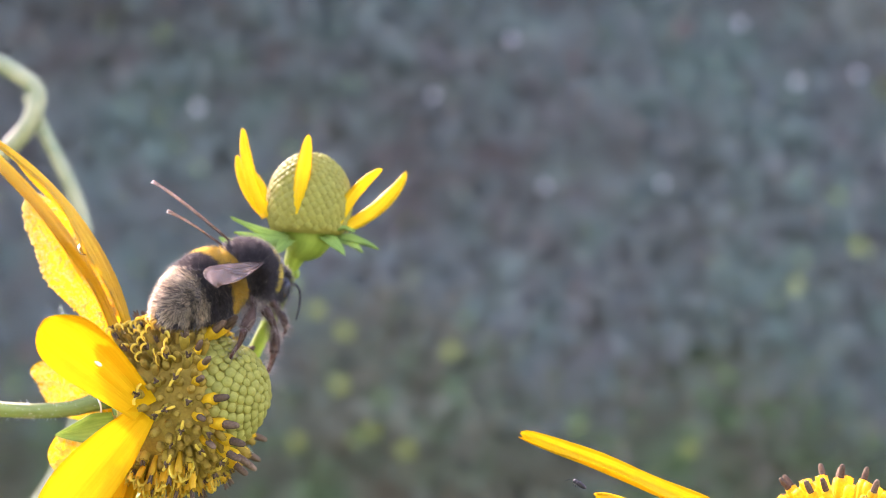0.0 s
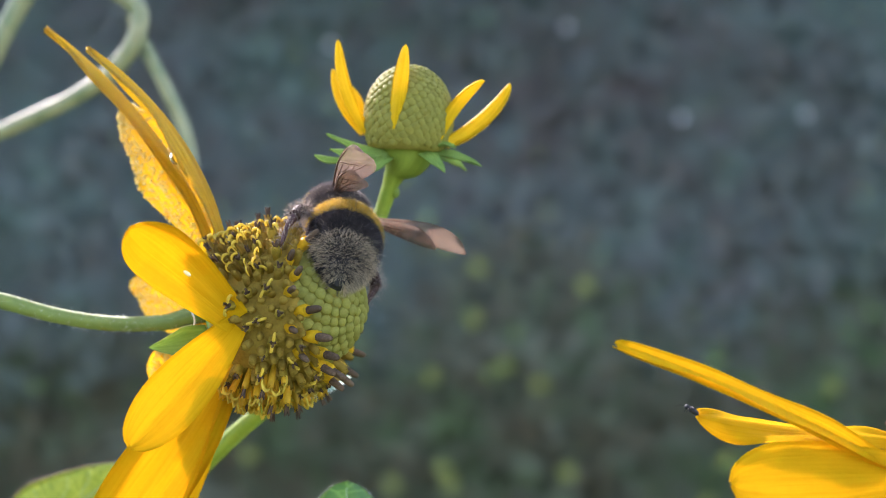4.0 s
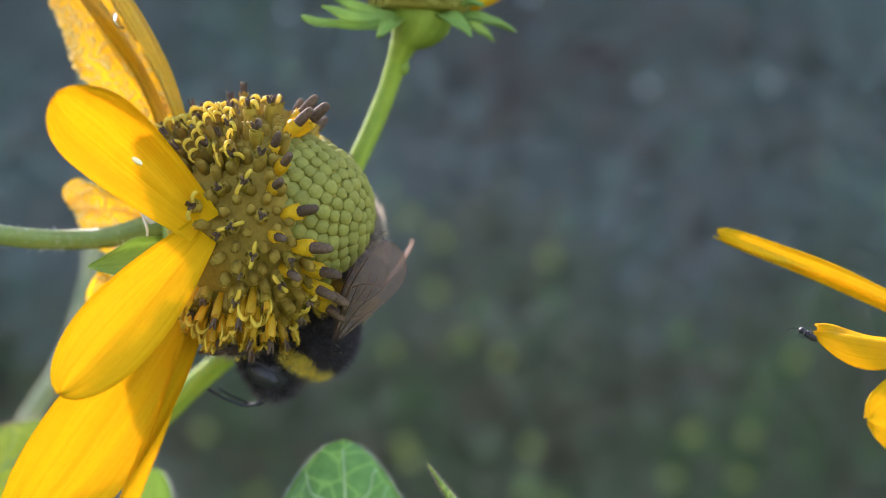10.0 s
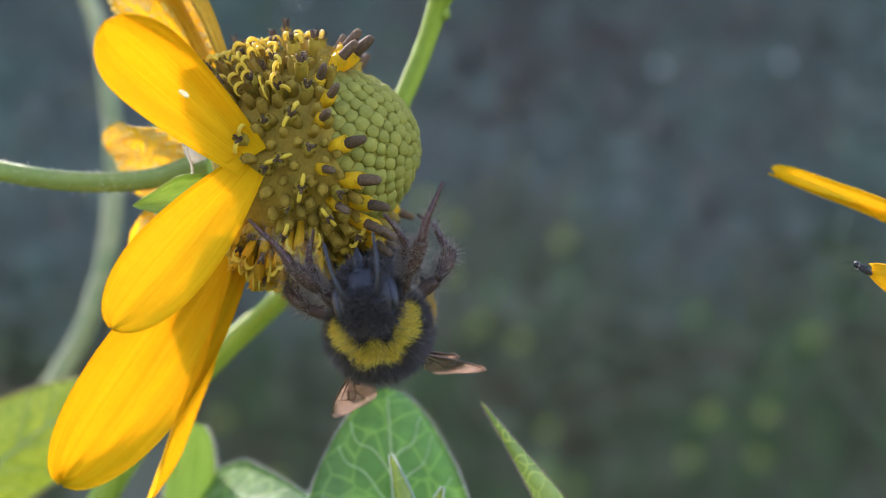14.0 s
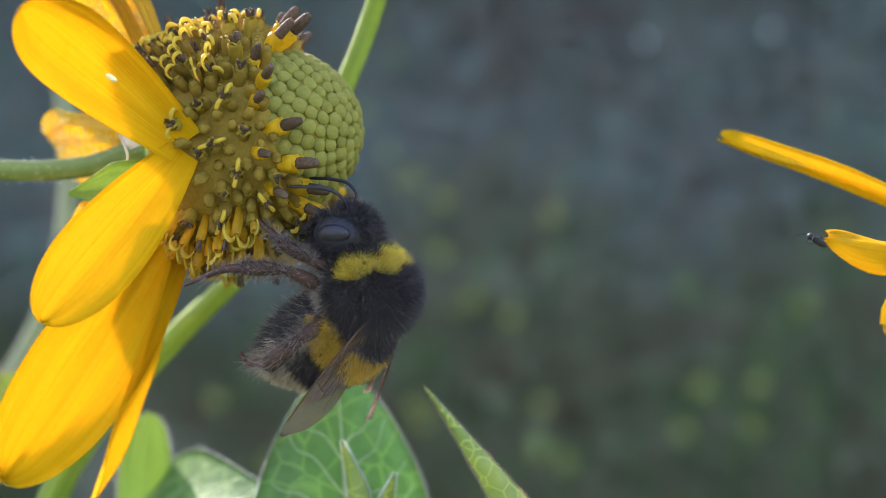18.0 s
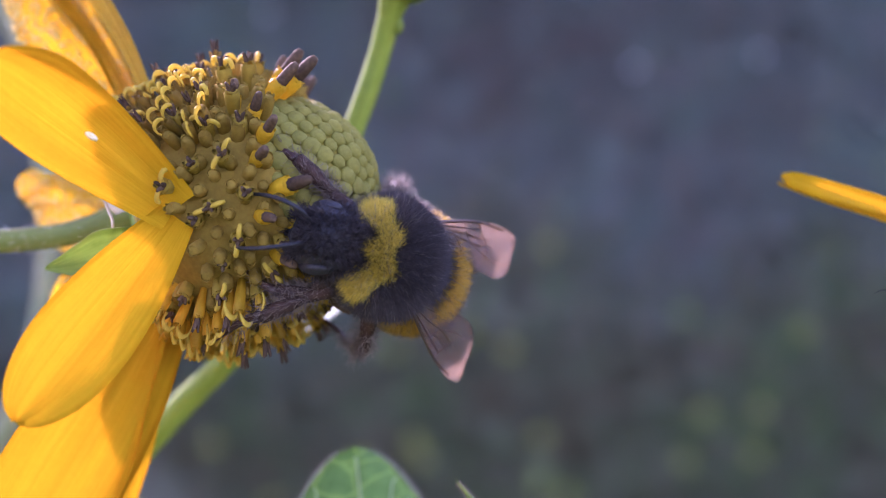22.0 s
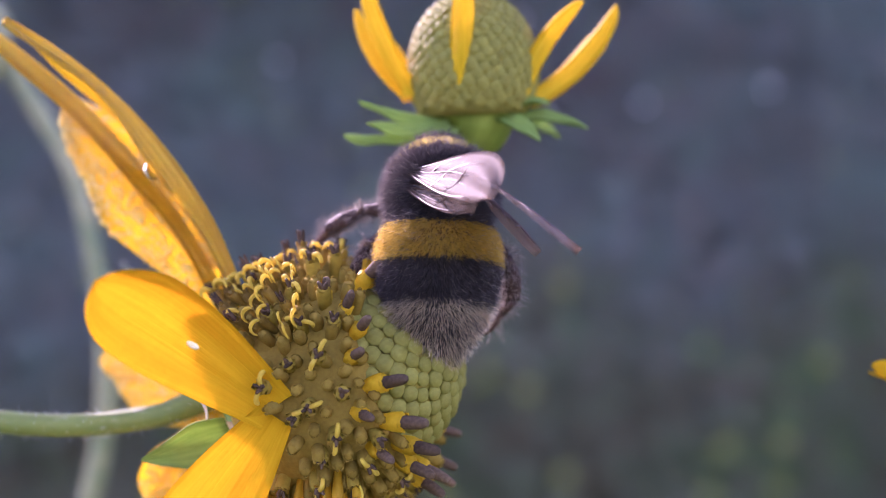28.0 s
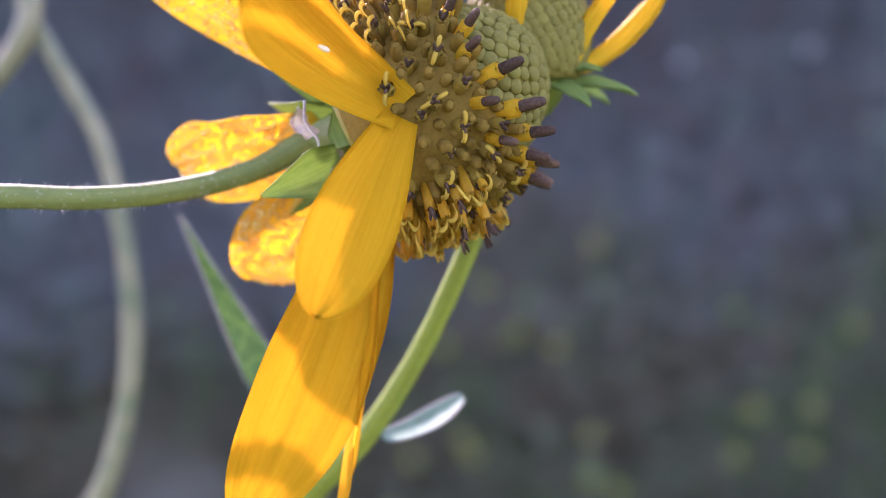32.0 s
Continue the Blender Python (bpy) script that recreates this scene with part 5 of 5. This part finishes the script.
def motions():
    walk(coneflower, [
        (0, pose(-0.01954, 0.00400, 0.00160, 0, 0, 0)),
        (1, pose(-0.02028, 0.00400, 0.00117, 0, 0, 0)),
        (2, pose(-0.01963, 0.00400, 0.00139, 0, 0, 0)),
        (3, pose(-0.01932, 0.00400, 0.00138, 0, 0, 0)),
        (3.5, pose(-0.01933, 0.00400, 0.00210, 0, 0, 0)),
        (5.5, pose(-0.01910, 0.00400, 0.00261, 0, 0, 0)),
        (6, pose(-0.01877, 0.00400, 0.00304, 0, 0, 0)),
        (7, pose(-0.01905, 0.00400, 0.00267, 0, 0, 0)),
        (8, pose(-0.01879, 0.00400, 0.00253, 0, 0, 0)),
        (9, pose(-0.01932, 0.00400, 0.00187, 0, 0, 0)),
        (10, pose(-0.01922, 0.00400, 0.00183, 0, 0, 0)),
        (11, pose(-0.01922, 0.00400, 0.00216, 0, 0, 0)),
        (12, pose(-0.01925, 0.00400, 0.00232, 0, 0, 0)),
        (13, pose(-0.01892, 0.00400, 0.00238, 0, 0, 0)),
        (14, pose(-0.01917, 0.00400, 0.00259, 0, 0, 0)),
        (14.5, pose(-0.01915, 0.00400, 0.00258, 0, 0, 0)),
        (16.5, pose(-0.01868, 0.00400, 0.00232, 0, 0, 0)),
        (17, pose(-0.01893, 0.00400, 0.00263, 0, 0, 0)),
        (18, pose(-0.01917, 0.00400, 0.00234, 0, 0, 0)),
        (19, pose(-0.01911, 0.00400, 0.00241, 0, 0, 0)),
        (20, pose(-0.01862, 0.00400, 0.00138, 0, 0, 0)),
        (21, pose(-0.01896, 0.00400, 0.00218, 0, 0, 0)),
        (22, pose(-0.01880, 0.00400, 0.00216, 0, 0, 0)),
        (23, pose(-0.01928, 0.00400, 0.00193, 0, 0, 0)),
        (24, pose(-0.01916, 0.00400, 0.00191, 0, 0, 0)),
        (25, pose(-0.01904, 0.00400, 0.00172, 0, 0, 0)),
        (25.5, pose(-0.01850, 0.00400, 0.00105, 0, 0, 0)),
        (27.5, pose(-0.01878, 0.00400, 0.00158, 0, 0, 0)),
        (28, pose(-0.01841, 0.00400, 0.00126, 0, 0, 0)),
        (29, pose(-0.01842, 0.00400, 0.00109, 0, 0, 0)),
        (30, pose(-0.01878, 0.00400, 0.00175, 0, 0, 0)),
        (31, pose(-0.01804, 0.00400, 0.00194, 0, 0, 0)),
        (31.5, pose(-0.01852, 0.00400, 0.00206, 0, 0, 0)),
        (31.7, pose(-0.01812, 0.00400, 0.00286, -0.2244, -1.1484, 1.3332)),
        (32, pose(-0.01479, 0.00400, 0.01805, -1.87, -9.57, 11.11)),
    ])
    walk(flower_bud, [
        (0, pose(-0.00029, 0.00000, 0.00050, 0, 0, 0)),
        (1, pose(0.00024, 0.00000, 0.00034, 0, 0, 0)),
        (2, pose(0.00009, 0.00000, 0.00029, 0, 0, 0)),
        (3, pose(-0.00006, 0.00000, 0.00035, 0, 0, 0)),
        (3.5, pose(-0.00001, 0.00000, 0.00010, 0, 0, 0)),
        (5.5, pose(0.00000, 0.00000, 0.00001, 0, 0, 0)),
        (6, pose(-0.00001, 0.00000, 0.00010, 0, 0, 0)),
        (7, pose(0.00001, 0.00000, 0.00006, 0, 0, 0)),
        (8, pose(-0.00000, 0.00000, -0.00001, 0, 0, 0)),
        (9, pose(0.00010, 0.00000, -0.00005, 0, 0, 0)),
        (10, pose(-0.00005, 0.00000, 0.00000, 0, 0, 0)),
        (11, pose(0.00006, 0.00000, -0.00014, 0, 0, 0)),
        (12, pose(-0.00005, 0.00000, 0.00014, 0, 0, 0)),
        (13, pose(-0.00002, 0.00000, 0.00005, 0, 0, 0)),
        (14, pose(-0.00000, 0.00000, 0.00000, 0, 0, 0)),
        (14.5, pose(-0.00000, 0.00000, 0.00000, 0, 0, 0)),
        (16.5, pose(0.00000, 0.00000, -0.00000, 0, 0, 0)),
        (17, pose(0.00000, 0.00000, -0.00000, 0, 0, 0)),
        (18, pose(0.00002, 0.00000, -0.00005, 0, 0, 0)),
        (19, pose(0.00026, 0.00000, -0.00055, 0, 0, 0)),
        (20, pose(0.00003, 0.00000, -0.00009, 0, 0, 0)),
        (21, pose(0.00008, 0.00000, -0.00041, 0, 0, 0)),
        (22, pose(0.00004, 0.00000, -0.00043, 0, 0, 0)),
        (23, pose(-0.00019, 0.00000, -0.00017, 0, 0, 0)),
        (24, pose(0.00006, 0.00000, -0.00002, 0, 0, 0)),
        (25, pose(0.00012, 0.00000, -0.00013, 0, 0, 0)),
        (25.5, pose(0.00001, 0.00000, -0.00001, 0, 0, 0)),
        (27.5, pose(-0.00001, 0.00000, 0.00000, 0, 0, 0)),
        (28, pose(-0.00008, 0.00000, 0.00004, 0, 0, 0)),
        (29, pose(-0.00010, 0.00000, 0.00013, 0, 0, 0)),
        (30, pose(-0.00002, 0.00000, 0.00000, 0, 0, 0)),
        (31, pose(-0.00017, 0.00000, -0.00010, 0, 0, 0)),
        (31.5, pose(-0.00002, 0.00000, -0.00000, 0, 0, 0)),
        (32, pose(-0.00004, 0.00000, 0.00005, 0, 0, 0)),
    ])
    walk(side_flower, [
        (0, pose(0.00119, 0.00000, -0.00150, 0, 0, 0)),
        (1, pose(0.00035, 0.00000, -0.00092, 0, 0, 0)),
        (2, pose(0.00021, 0.00000, -0.00112, 0, 0, 0)),
        (3, pose(0.00039, 0.00000, -0.00117, 0, 0, 0)),
        (3.5, pose(0.00009, 0.00000, -0.00049, 0, 0, 0)),
        (5.5, pose(0.00005, 0.00000, -0.00022, 0, 0, 0)),
        (6, pose(0.00002, 0.00000, -0.00012, 0, 0, 0)),
        (7, pose(0.00005, 0.00000, -0.00027, 0, 0, 0)),
        (8, pose(-0.00014, 0.00000, -0.00020, 0, 0, 0)),
        (9, pose(-0.00003, 0.00000, 0.00033, 0, 0, 0)),
        (10, pose(0.00008, 0.00000, 0.00038, 0, 0, 0)),
        (11, pose(-0.00003, 0.00000, 0.00025, 0, 0, 0)),
        (12, pose(0.00009, 0.00000, -0.00009, 0, 0, 0)),
        (13, pose(-0.00002, 0.00000, -0.00015, 0, 0, 0)),
        (14, pose(0.00010, 0.00000, -0.00007, 0, 0, 0)),
        (14.5, pose(0.00005, 0.00000, -0.00010, 0, 0, 0)),
        (16.5, pose(-0.00008, 0.00000, 0.00009, 0, 0, 0)),
        (17, pose(0.00009, 0.00000, 0.00011, 0, 0, 0)),
        (18, pose(0.00025, 0.00000, 0.00030, 0, 0, 0)),
        (19, pose(-0.00042, 0.00000, 0.00066, 0, 0, 0)),
        (20, pose(-0.00047, 0.00000, 0.00048, 0, 0, 0)),
        (21, pose(-0.00029, 0.00000, 0.00053, 0, 0, 0)),
        (22, pose(-0.00040, 0.00000, 0.00049, 0, 0, 0)),
        (23, pose(0.00025, 0.00000, 0.00078, 0, 0, 0)),
        (24, pose(-0.00032, 0.00000, 0.00057, 0, 0, 0)),
        (25, pose(-0.00059, 0.00000, 0.00073, 0, 0, 0)),
        (25.5, pose(-0.00036, 0.00000, 0.00050, 0, 0, 0)),
        (27.5, pose(0.00001, 0.00000, 0.00006, 0, 0, 0)),
        (28, pose(-0.00010, 0.00000, 0.00015, 0, 0, 0)),
        (29, pose(-0.00002, 0.00000, 0.00003, 0, 0, 0)),
        (30, pose(-0.00000, 0.00000, 0.00001, 0, 0, 0)),
        (31, pose(-0.00000, 0.00000, 0.00000, 0, 0, 0)),
        (31.5, pose(-0.00000, 0.00000, 0.00000, 0, 0, 0)),
        (32, pose(-0.00000, 0.00000, 0.00000, 0, 0, 0)),
    ])
    walk(broad_leaf, [
        (0, pose(-0.00046, 0.00000, 0.00036, 0, 0, 0)),
        (1, pose(-0.00024, 0.00000, 0.00036, 0, 0, 0)),
        (2, pose(-0.00023, 0.00000, 0.00058, 0, 0, 0)),
        (3, pose(-0.00020, 0.00000, 0.00066, 0, 0, 0)),
        (3.5, pose(0.00005, 0.00000, 0.00013, 0, 0, 0)),
        (5.5, pose(-0.00001, 0.00000, -0.00007, 0, 0, 0)),
        (6, pose(-0.00012, 0.00000, -0.00050, 0, 0, 0)),
        (7, pose(-0.00002, 0.00000, -0.00010, 0, 0, 0)),
        (8, pose(-0.00001, 0.00000, -0.00004, 0, 0, 0)),
        (9, pose(-0.00004, 0.00000, -0.00015, 0, 0, 0)),
        (10, pose(0.00006, 0.00000, -0.00026, 0, 0, 0)),
        (11, pose(-0.00003, 0.00000, -0.00008, 0, 0, 0)),
        (12, pose(0.00011, 0.00000, -0.00031, 0, 0, 0)),
        (13, pose(-0.00008, 0.00000, -0.00018, 0, 0, 0)),
        (14, pose(-0.00003, 0.00000, -0.00015, 0, 0, 0)),
        (14.5, pose(0.00005, 0.00000, -0.00010, 0, 0, 0)),
        (16.5, pose(-0.00009, 0.00000, -0.00011, 0, 0, 0)),
        (17, pose(-0.00017, 0.00000, -0.00028, 0, 0, 0)),
        (18, pose(-0.00025, 0.00000, -0.00010, 0, 0, 0)),
        (19, pose(-0.00007, 0.00000, 0.00031, 0, 0, 0)),
        (20, pose(0.00014, 0.00000, 0.00029, 0, 0, 0)),
        (21, pose(0.00016, 0.00000, 0.00034, 0, 0, 0)),
        (22, pose(0.00023, 0.00000, 0.00045, 0, 0, 0)),
        (23, pose(0.00025, 0.00000, -0.00026, 0, 0, 0)),
        (24, pose(0.00029, 0.00000, -0.00036, 0, 0, 0)),
        (25, pose(0.00038, 0.00000, -0.00024, 0, 0, 0)),
        (25.5, pose(0.00007, 0.00000, -0.00005, 0, 0, 0)),
        (27.5, pose(0.00001, 0.00000, -0.00001, 0, 0, 0)),
        (28, pose(0.00001, 0.00000, -0.00000, 0, 0, 0)),
        (29, pose(0.00004, 0.00000, 0.00000, 0, 0, 0)),
        (30, pose(0.00019, 0.00000, 0.00002, 0, 0, 0)),
        (31, pose(0.00001, 0.00000, 0.00011, 0, 0, 0)),
        (31.5, pose(0.00000, 0.00000, -0.00002, 0, 0, 0)),
        (32, pose(0.00001, 0.00000, -0.00022, 0, 0, 0)),
    ])
    walk(bumblebee, [
        (0, pose(-0.00459, 0.00000, 0.01701, 21.9, -1.6, 47.7)),
        (0.5, pose(-0.00562, 0.00000, 0.01716, 20.8, -0.2, 50.2)),
        (1, pose(-0.00519, 0.00000, 0.01428, 13.9, -0.1, 66.5)),
        (1.5, pose(-0.00241, 0.00100, 0.01353, 25.7, -11.3, 109.7)),
        (2, pose(-0.00499, 0.00000, 0.01457, 39.6, -15.5, 153.3)),
        (2.5, pose(-0.00611, 0.00000, 0.01508, 39.6, -15.2, 156.9)),
        (3, pose(-0.00663, 0.00000, 0.01446, 38.8, -13.4, 161.0)),
        (3.5, pose(-0.00519, 0.00100, 0.01371, 36.3, -13.3, 148.9)),
        (5.5, pose(-0.00638, 0.00700, 0.01224, 4.4, 29.5, 64.2)),
        (6, pose(-0.00431, 0.00750, 0.01040, 11.5, 25.8, 63.5)),
        (6.5, pose(-0.00330, 0.00900, 0.00849, 10.0, 39.4, 48.5)),
        (7, pose(-0.00371, 0.00700, 0.00431, -1.7, 63.5, 31.2)),
        (8, pose(-0.00356, 0.00400, -0.00138, 141.3, 68.7, 156.5)),
        (9, pose(-0.00459, 0.00200, -0.00593, -176.8, 60.9, -176.7)),
        (10, pose(-0.00645, 0.00200, -0.00799, -170.1, 60.6, -175.3)),
        (10.5, pose(-0.00612, -0.00400, -0.00865, -147.8, 42.1, -117.9)),
        (11, pose(-0.00548, -0.00400, -0.01158, -168.0, 20.5, -99.3)),
        (12, pose(-0.00915, -0.00500, -0.01228, -174.3, 15.2, -90.0)),
        (13, pose(-0.00281, -0.00600, -0.01133, -159.9, 14.3, -81.0)),
        (14, pose(-0.00394, -0.00800, -0.01168, -165.9, -17.5, -95.8)),
        (14.5, pose(-0.00288, -0.00800, -0.01082, -164.1, -20.5, -95.9)),
        (16.5, pose(-0.00328, -0.00800, -0.01228, -131.1, -55.2, -116.0)),
        (17, pose(-0.00256, -0.00800, -0.01129, -119.1, -63.2, -122.4)),
        (18, pose(-0.00017, -0.00800, -0.00982, -93.2, -78.6, -109.7)),
        (19, pose(0.00035, -0.00800, -0.00546, -113.3, -70.5, -123.5)),
        (20, pose(0.00293, -0.00800, -0.00379, -83.4, -82.3, -115.3)),
        (20.5, pose(0.00238, -0.00700, -0.00289, -70.1, -46.1, -134.6)),
        (21, pose(0.00174, -0.00700, -0.00155, -93.1, -15.5, -133.7)),
        (22, pose(0.00011, -0.00700, -0.00222, -95.1, -16.2, -132.7)),
        (22.5, pose(-0.00005, -0.00600, 0.00088, -106.5, -53.9, -134.2)),
        (23, pose(-0.00408, -0.01100, 0.01046, 13.9, -75.3, 91.6)),
        (23.5, pose(-0.00352, -0.00900, 0.01291, 28.5, -68.1, 70.6)),
        (24, pose(-0.00027, -0.00800, 0.01288, 31.7, -61.1, 62.3)),
        (25, pose(-0.00026, -0.00700, 0.01323, 22.8, -56.2, 73.1)),
        (25.5, pose(0.00059, -0.00600, 0.01367, 16.4, -51.6, 79.0)),
        (27.5, pose(-0.00142, -0.00300, 0.01404, 9.4, -46.1, 85.5)),
        (28, pose(-0.00091, -0.00300, 0.01518, 9.3, -46.8, 85.5)),
        (28.5, pose(-0.00102, -0.00200, 0.01373, 9.2, -44.6, 86.4)),
        (29, pose(0.00020, 0.00300, 0.01511, 14.4, -2.7, 95.6)),
        (29.5, pose(-0.00056, 0.00300, 0.01663, 15.2, -2.5, 95.4)),
        (30, pose(-0.00084, 0.00200, 0.01601, 14.9, -4.6, 96.9)),
        (30.5, pose(-0.00078, 0.00300, 0.01433, 21.1, -6.9, 99.3)),
        (31, pose(0.00081, 0.00300, 0.01557, 24.5, -7.8, 104.5)),
        (31.2, pose(-0.00230, 0.00100, 0.01626, 2.4, -16.7, 128.6)),
        (31.4, pose(-0.00641, -0.00200, 0.01517, -8.0, -5.6, 176.3)),
        (31.5, pose(-0.00775, -0.00300, 0.01484, -10.7, -11.1, -166.8)),
        (31.7, pose(-0.00639, -0.00300, 0.01749, 8.69, -36.25, 180)),
        (31.8, pose(-0.00281, -0.00300, 0.02173, 7.93, -38.09, 175.91)),
        (31.9, pose(-0.00158, -0.00400, 0.03028, 5.92, -42.71, 180)),
        (32, pose(-0.00092, -0.00500, 0.04391, -2.41, -39.49, -164.05)),
    ])
    walk(passing_bee, [
        (0, pose(-0.07163, -0.02600, -0.00834, 2.48, 56.05, 21.8)),
        (28, pose(-0.05494, -0.02400, 0.02407, 2.48, 56.05, 21.8)),
        (28.5, pose(-0.03963, -0.02400, 0.01827, -5.26, 57.49, 11.31)),
        (28.7, pose(-0.03135, -0.02400, 0.01320, -5.26, 57.49, 11.31)),
        (28.9, pose(-0.02735, -0.02400, 0.00173, 10.5, 41.42, 17.1)),
        (29, pose(-0.02378, -0.02400, -0.00142, 22.75, 31.76, 21.8)),
        (29.1, pose(-0.02038, -0.02400, -0.01531, 21.31, 39.49, 15.95)),
        (29.3, pose(-0.01997, -0.02400, -0.03603, 18.32, 51.34, 0)),
        (32, pose(-0.01807, -0.02400, -0.06436, 18.32, 51.34, 0)),
    ])
    walk(bent_stem, [(0, pose(0.0094, 0, 0.0036)), (3.5, pose(0.0094, 0, 0.0036)), (13, pose(0, 0, 0)), (31, pose(0, 0, 0)), (32, pose(-0.0035, 0, -0.002))])
    # abdomen: degrees of bend under the body, and sideways to the bee's left
    curl = [(0, 22, 0), (0.5, 22, 0), (1, 20, 0), (1.5, 40, 0), (2, 52, 0), (2.5, 52, 0), (3, 52, 0), (3.5, 50, 0), (5.5, 15, 0), (6, 12, 0), (6.5, 8, 0), (7, 2, 0), (8, 25, 0), (9, 4, 0), (10, 2, 0), (10.5, 10, -8), (11, 30, -20), (12, 38, 0), (13, 38, 0), (14, 50, 0), (14.5, 50, 0), (16.5, 50, 15), (17, 50, 15), (18, 62, 0), (19, 40, 8), (20, 62, 0), (20.5, 40, 0), (21, 30, 0), (22, 30, 0), (22.5, 20, 0), (23, 12, -4), (23.5, 16, 2), (24, 20, 10), (25, 30, 8), (25.5, 32, 4), (27.5, 36, 0), (28, 36, 0), (28.5, 40, 0), (29, 26, 0), (29.5, 26, 0), (30, 30, 0), (30.5, 30, 0), (31, 32, 0), (31.2, 40, 0), (31.4, 45, 0), (31.5, 42, 0), (32, 30, 0)]
    walk(bee_abdomen, [(t, pose(*(WAIST * MM), 0, -b, -s)) for t, b, s in curl])
    # wings: degrees of spread, of lift and of twist, of the bee's left pair and of its right pair
    spread = [(0, 30, 25, 15, 30, -4, 5), (0.5, 30, 28, 15, 45, 0, 8), (1, 12, 38, 15, 75, 0, 15), (1.5, 20, 15, 15, 60, 5, 15), (2, 20, 5, 15, 50, 10, 15), (2.5, 20, 5, 15, 50, 10, 15), (3, 20, 5, 15, 50, 10, 15), (3.5, 25, 5, 15, 50, 10, 15), (5.5, 40, 5, 15, 40, 5, 60), (6, 42, 10, 15, 40, 38, 25), (6.5, 42, 2, 15, 35, 25, 45), (7, 45, 0, 15, 27, -8, 80), (8, 20, 0, 15, 25, -5, 60), (9, 30, 0, 15, 40, 0, 65), (10, 30, 0, 15, 44, 0, 65), (10.5, 20, -15, 10, 28, -25, 40), (11, 20, -40, 0, 20, -45, 0), (12, 22, -20, 0, 20, -30, 0), (13, 58, -4, 75, 18, -10, 10), (14, 20, 5, 0, 24, 0, 0), (14.5, 20, 0, 0, 24, 0, 0), (16.5, 20, -28, 15, 22, -28, 15), (17, 18, -34, 15, 22, -32, 15), (18, 24, -38, 15, 10, -25, 15), (19, 6, -30, 15, 32, -22, 15), (20, 15, -34, 15, 5, -34, 15), (20.5, 18, -20, 15, 8, -15, 15), (21, 20, -20, 15, 12, -12, 15), (22, 22, -20, 15, 12, -12, 15), (22.5, 5, 10, 15, 25, 0, 15), (23, -8, 32, 0, 35, 2, 10), (23.5, -12, 30, 5, 28, 4, 20), (24, -15, 30, 10, 24, 4, 35), (25, -15, 42, 25, 25, 18, 45), (25.5, -17, 40, 30, 27, 18, 45), (27.5, -25, 32, 40, 31, 14, 50), (28, -25, 30, 40, 31, 14, 50), (28.5, -15, 33, 40, 28, 16, 50), (29, 22, 4, 88, 25, -4, 20), (29.5, 24, 10, 85, 28, -2, 20), (30, 26, 24, 75, 30, 0, 20), (30.5, 28, 28, 70, 25, 2, 20), (31, 30, 32, 60, 20, 4, 20), (31.2, 25, 20, 30, 25, 0, 15), (31.4, 14, 0, 55, 45, -20, 15), (31.5, 10, -8, 60, 50, -28, 15)]
    beat = [(31.6 + 0.1 * k, 60, (40, -25)[k % 2], 20, 60, (40, -25)[k % 2], 20) for k in range(5)]
    for k, w in enumerate(bee_wings):
        root = w.location.copy()
        drop = 4 * (k % 2)
        walk(w, [(t, Matrix.Translation(root) @ (pose(0, 0, 0, -a3, a2 - drop, -a1 + drop) if k < 2 else pose(0, 0, 0, b3, b2 - drop, b1 - drop))) for t, a1, a2, a3, b1, b2, b3 in spread + beat])
    # legs: degrees of sweep forward and of lowering, of the left and the right one
    stride = {"front": [(0, 0, 0, 0, 0), (32, 0, 0, 0, 0)],
              "middle": [(0, 30, 45, 30, 45), (3.5, 30, 45, 30, 45), (5.5, 30, 50, 30, 50), (10, 30, 50, 30, 50), (11, 55, 15, 55, 15), (14.5, 60, 15, 60, 10), (16.5, 60, 25, 65, 15), (18, 35, 40, 40, 50), (20, 40, 50, 40, 50), (21, 50, 20, 60, 10), (22, 50, 20, 60, 10),
                         (23, 10, 15, 35, 60), (24, 0, 5, 35, 65), (25.5, 0, 5, 35, 65), (28, 0, 10, 35, 65), (31, 5, 15, 35, 65), (31.5, 20, 55, 20, 55), (32, 0, 40, 0, 40)],
              "hind": [(0, 0, 0, 0, 0), (10, 0, 0, 0, 0), (12, 25, 20, 25, 20), (14.5, 25, 20, 25, 20), (18, 0, 25, 0, 25), (22, 0, 15, 0, 15), (24, 0, 20, 0, 30), (32, 0, 10, 0, 10)]}
    for leg, nm, side in bee_legs:
        root = leg.location.copy()
        walk(leg, [(t, Matrix.Translation(root) @ (pose(0, 0, 0, -d1, 0, -a1) if side > 0 else pose(0, 0, 0, d2, 0, a2))) for t, a1, d1, a2, d2 in stride[nm]])
    for k, w in enumerate(passing_wings):
        root = w.location.copy()
        walk(w, [(t, Matrix.Translation(root) @ pose(0, 0, 0, 0, e, -60 if k < 2 else 60)) for t, e in [(0, 0), (28, 0)] + [(28.1 + 0.1 * k2, (35, -25)[k2 % 2]) for k2 in range(14)] + [(32, 0)]])


motions()
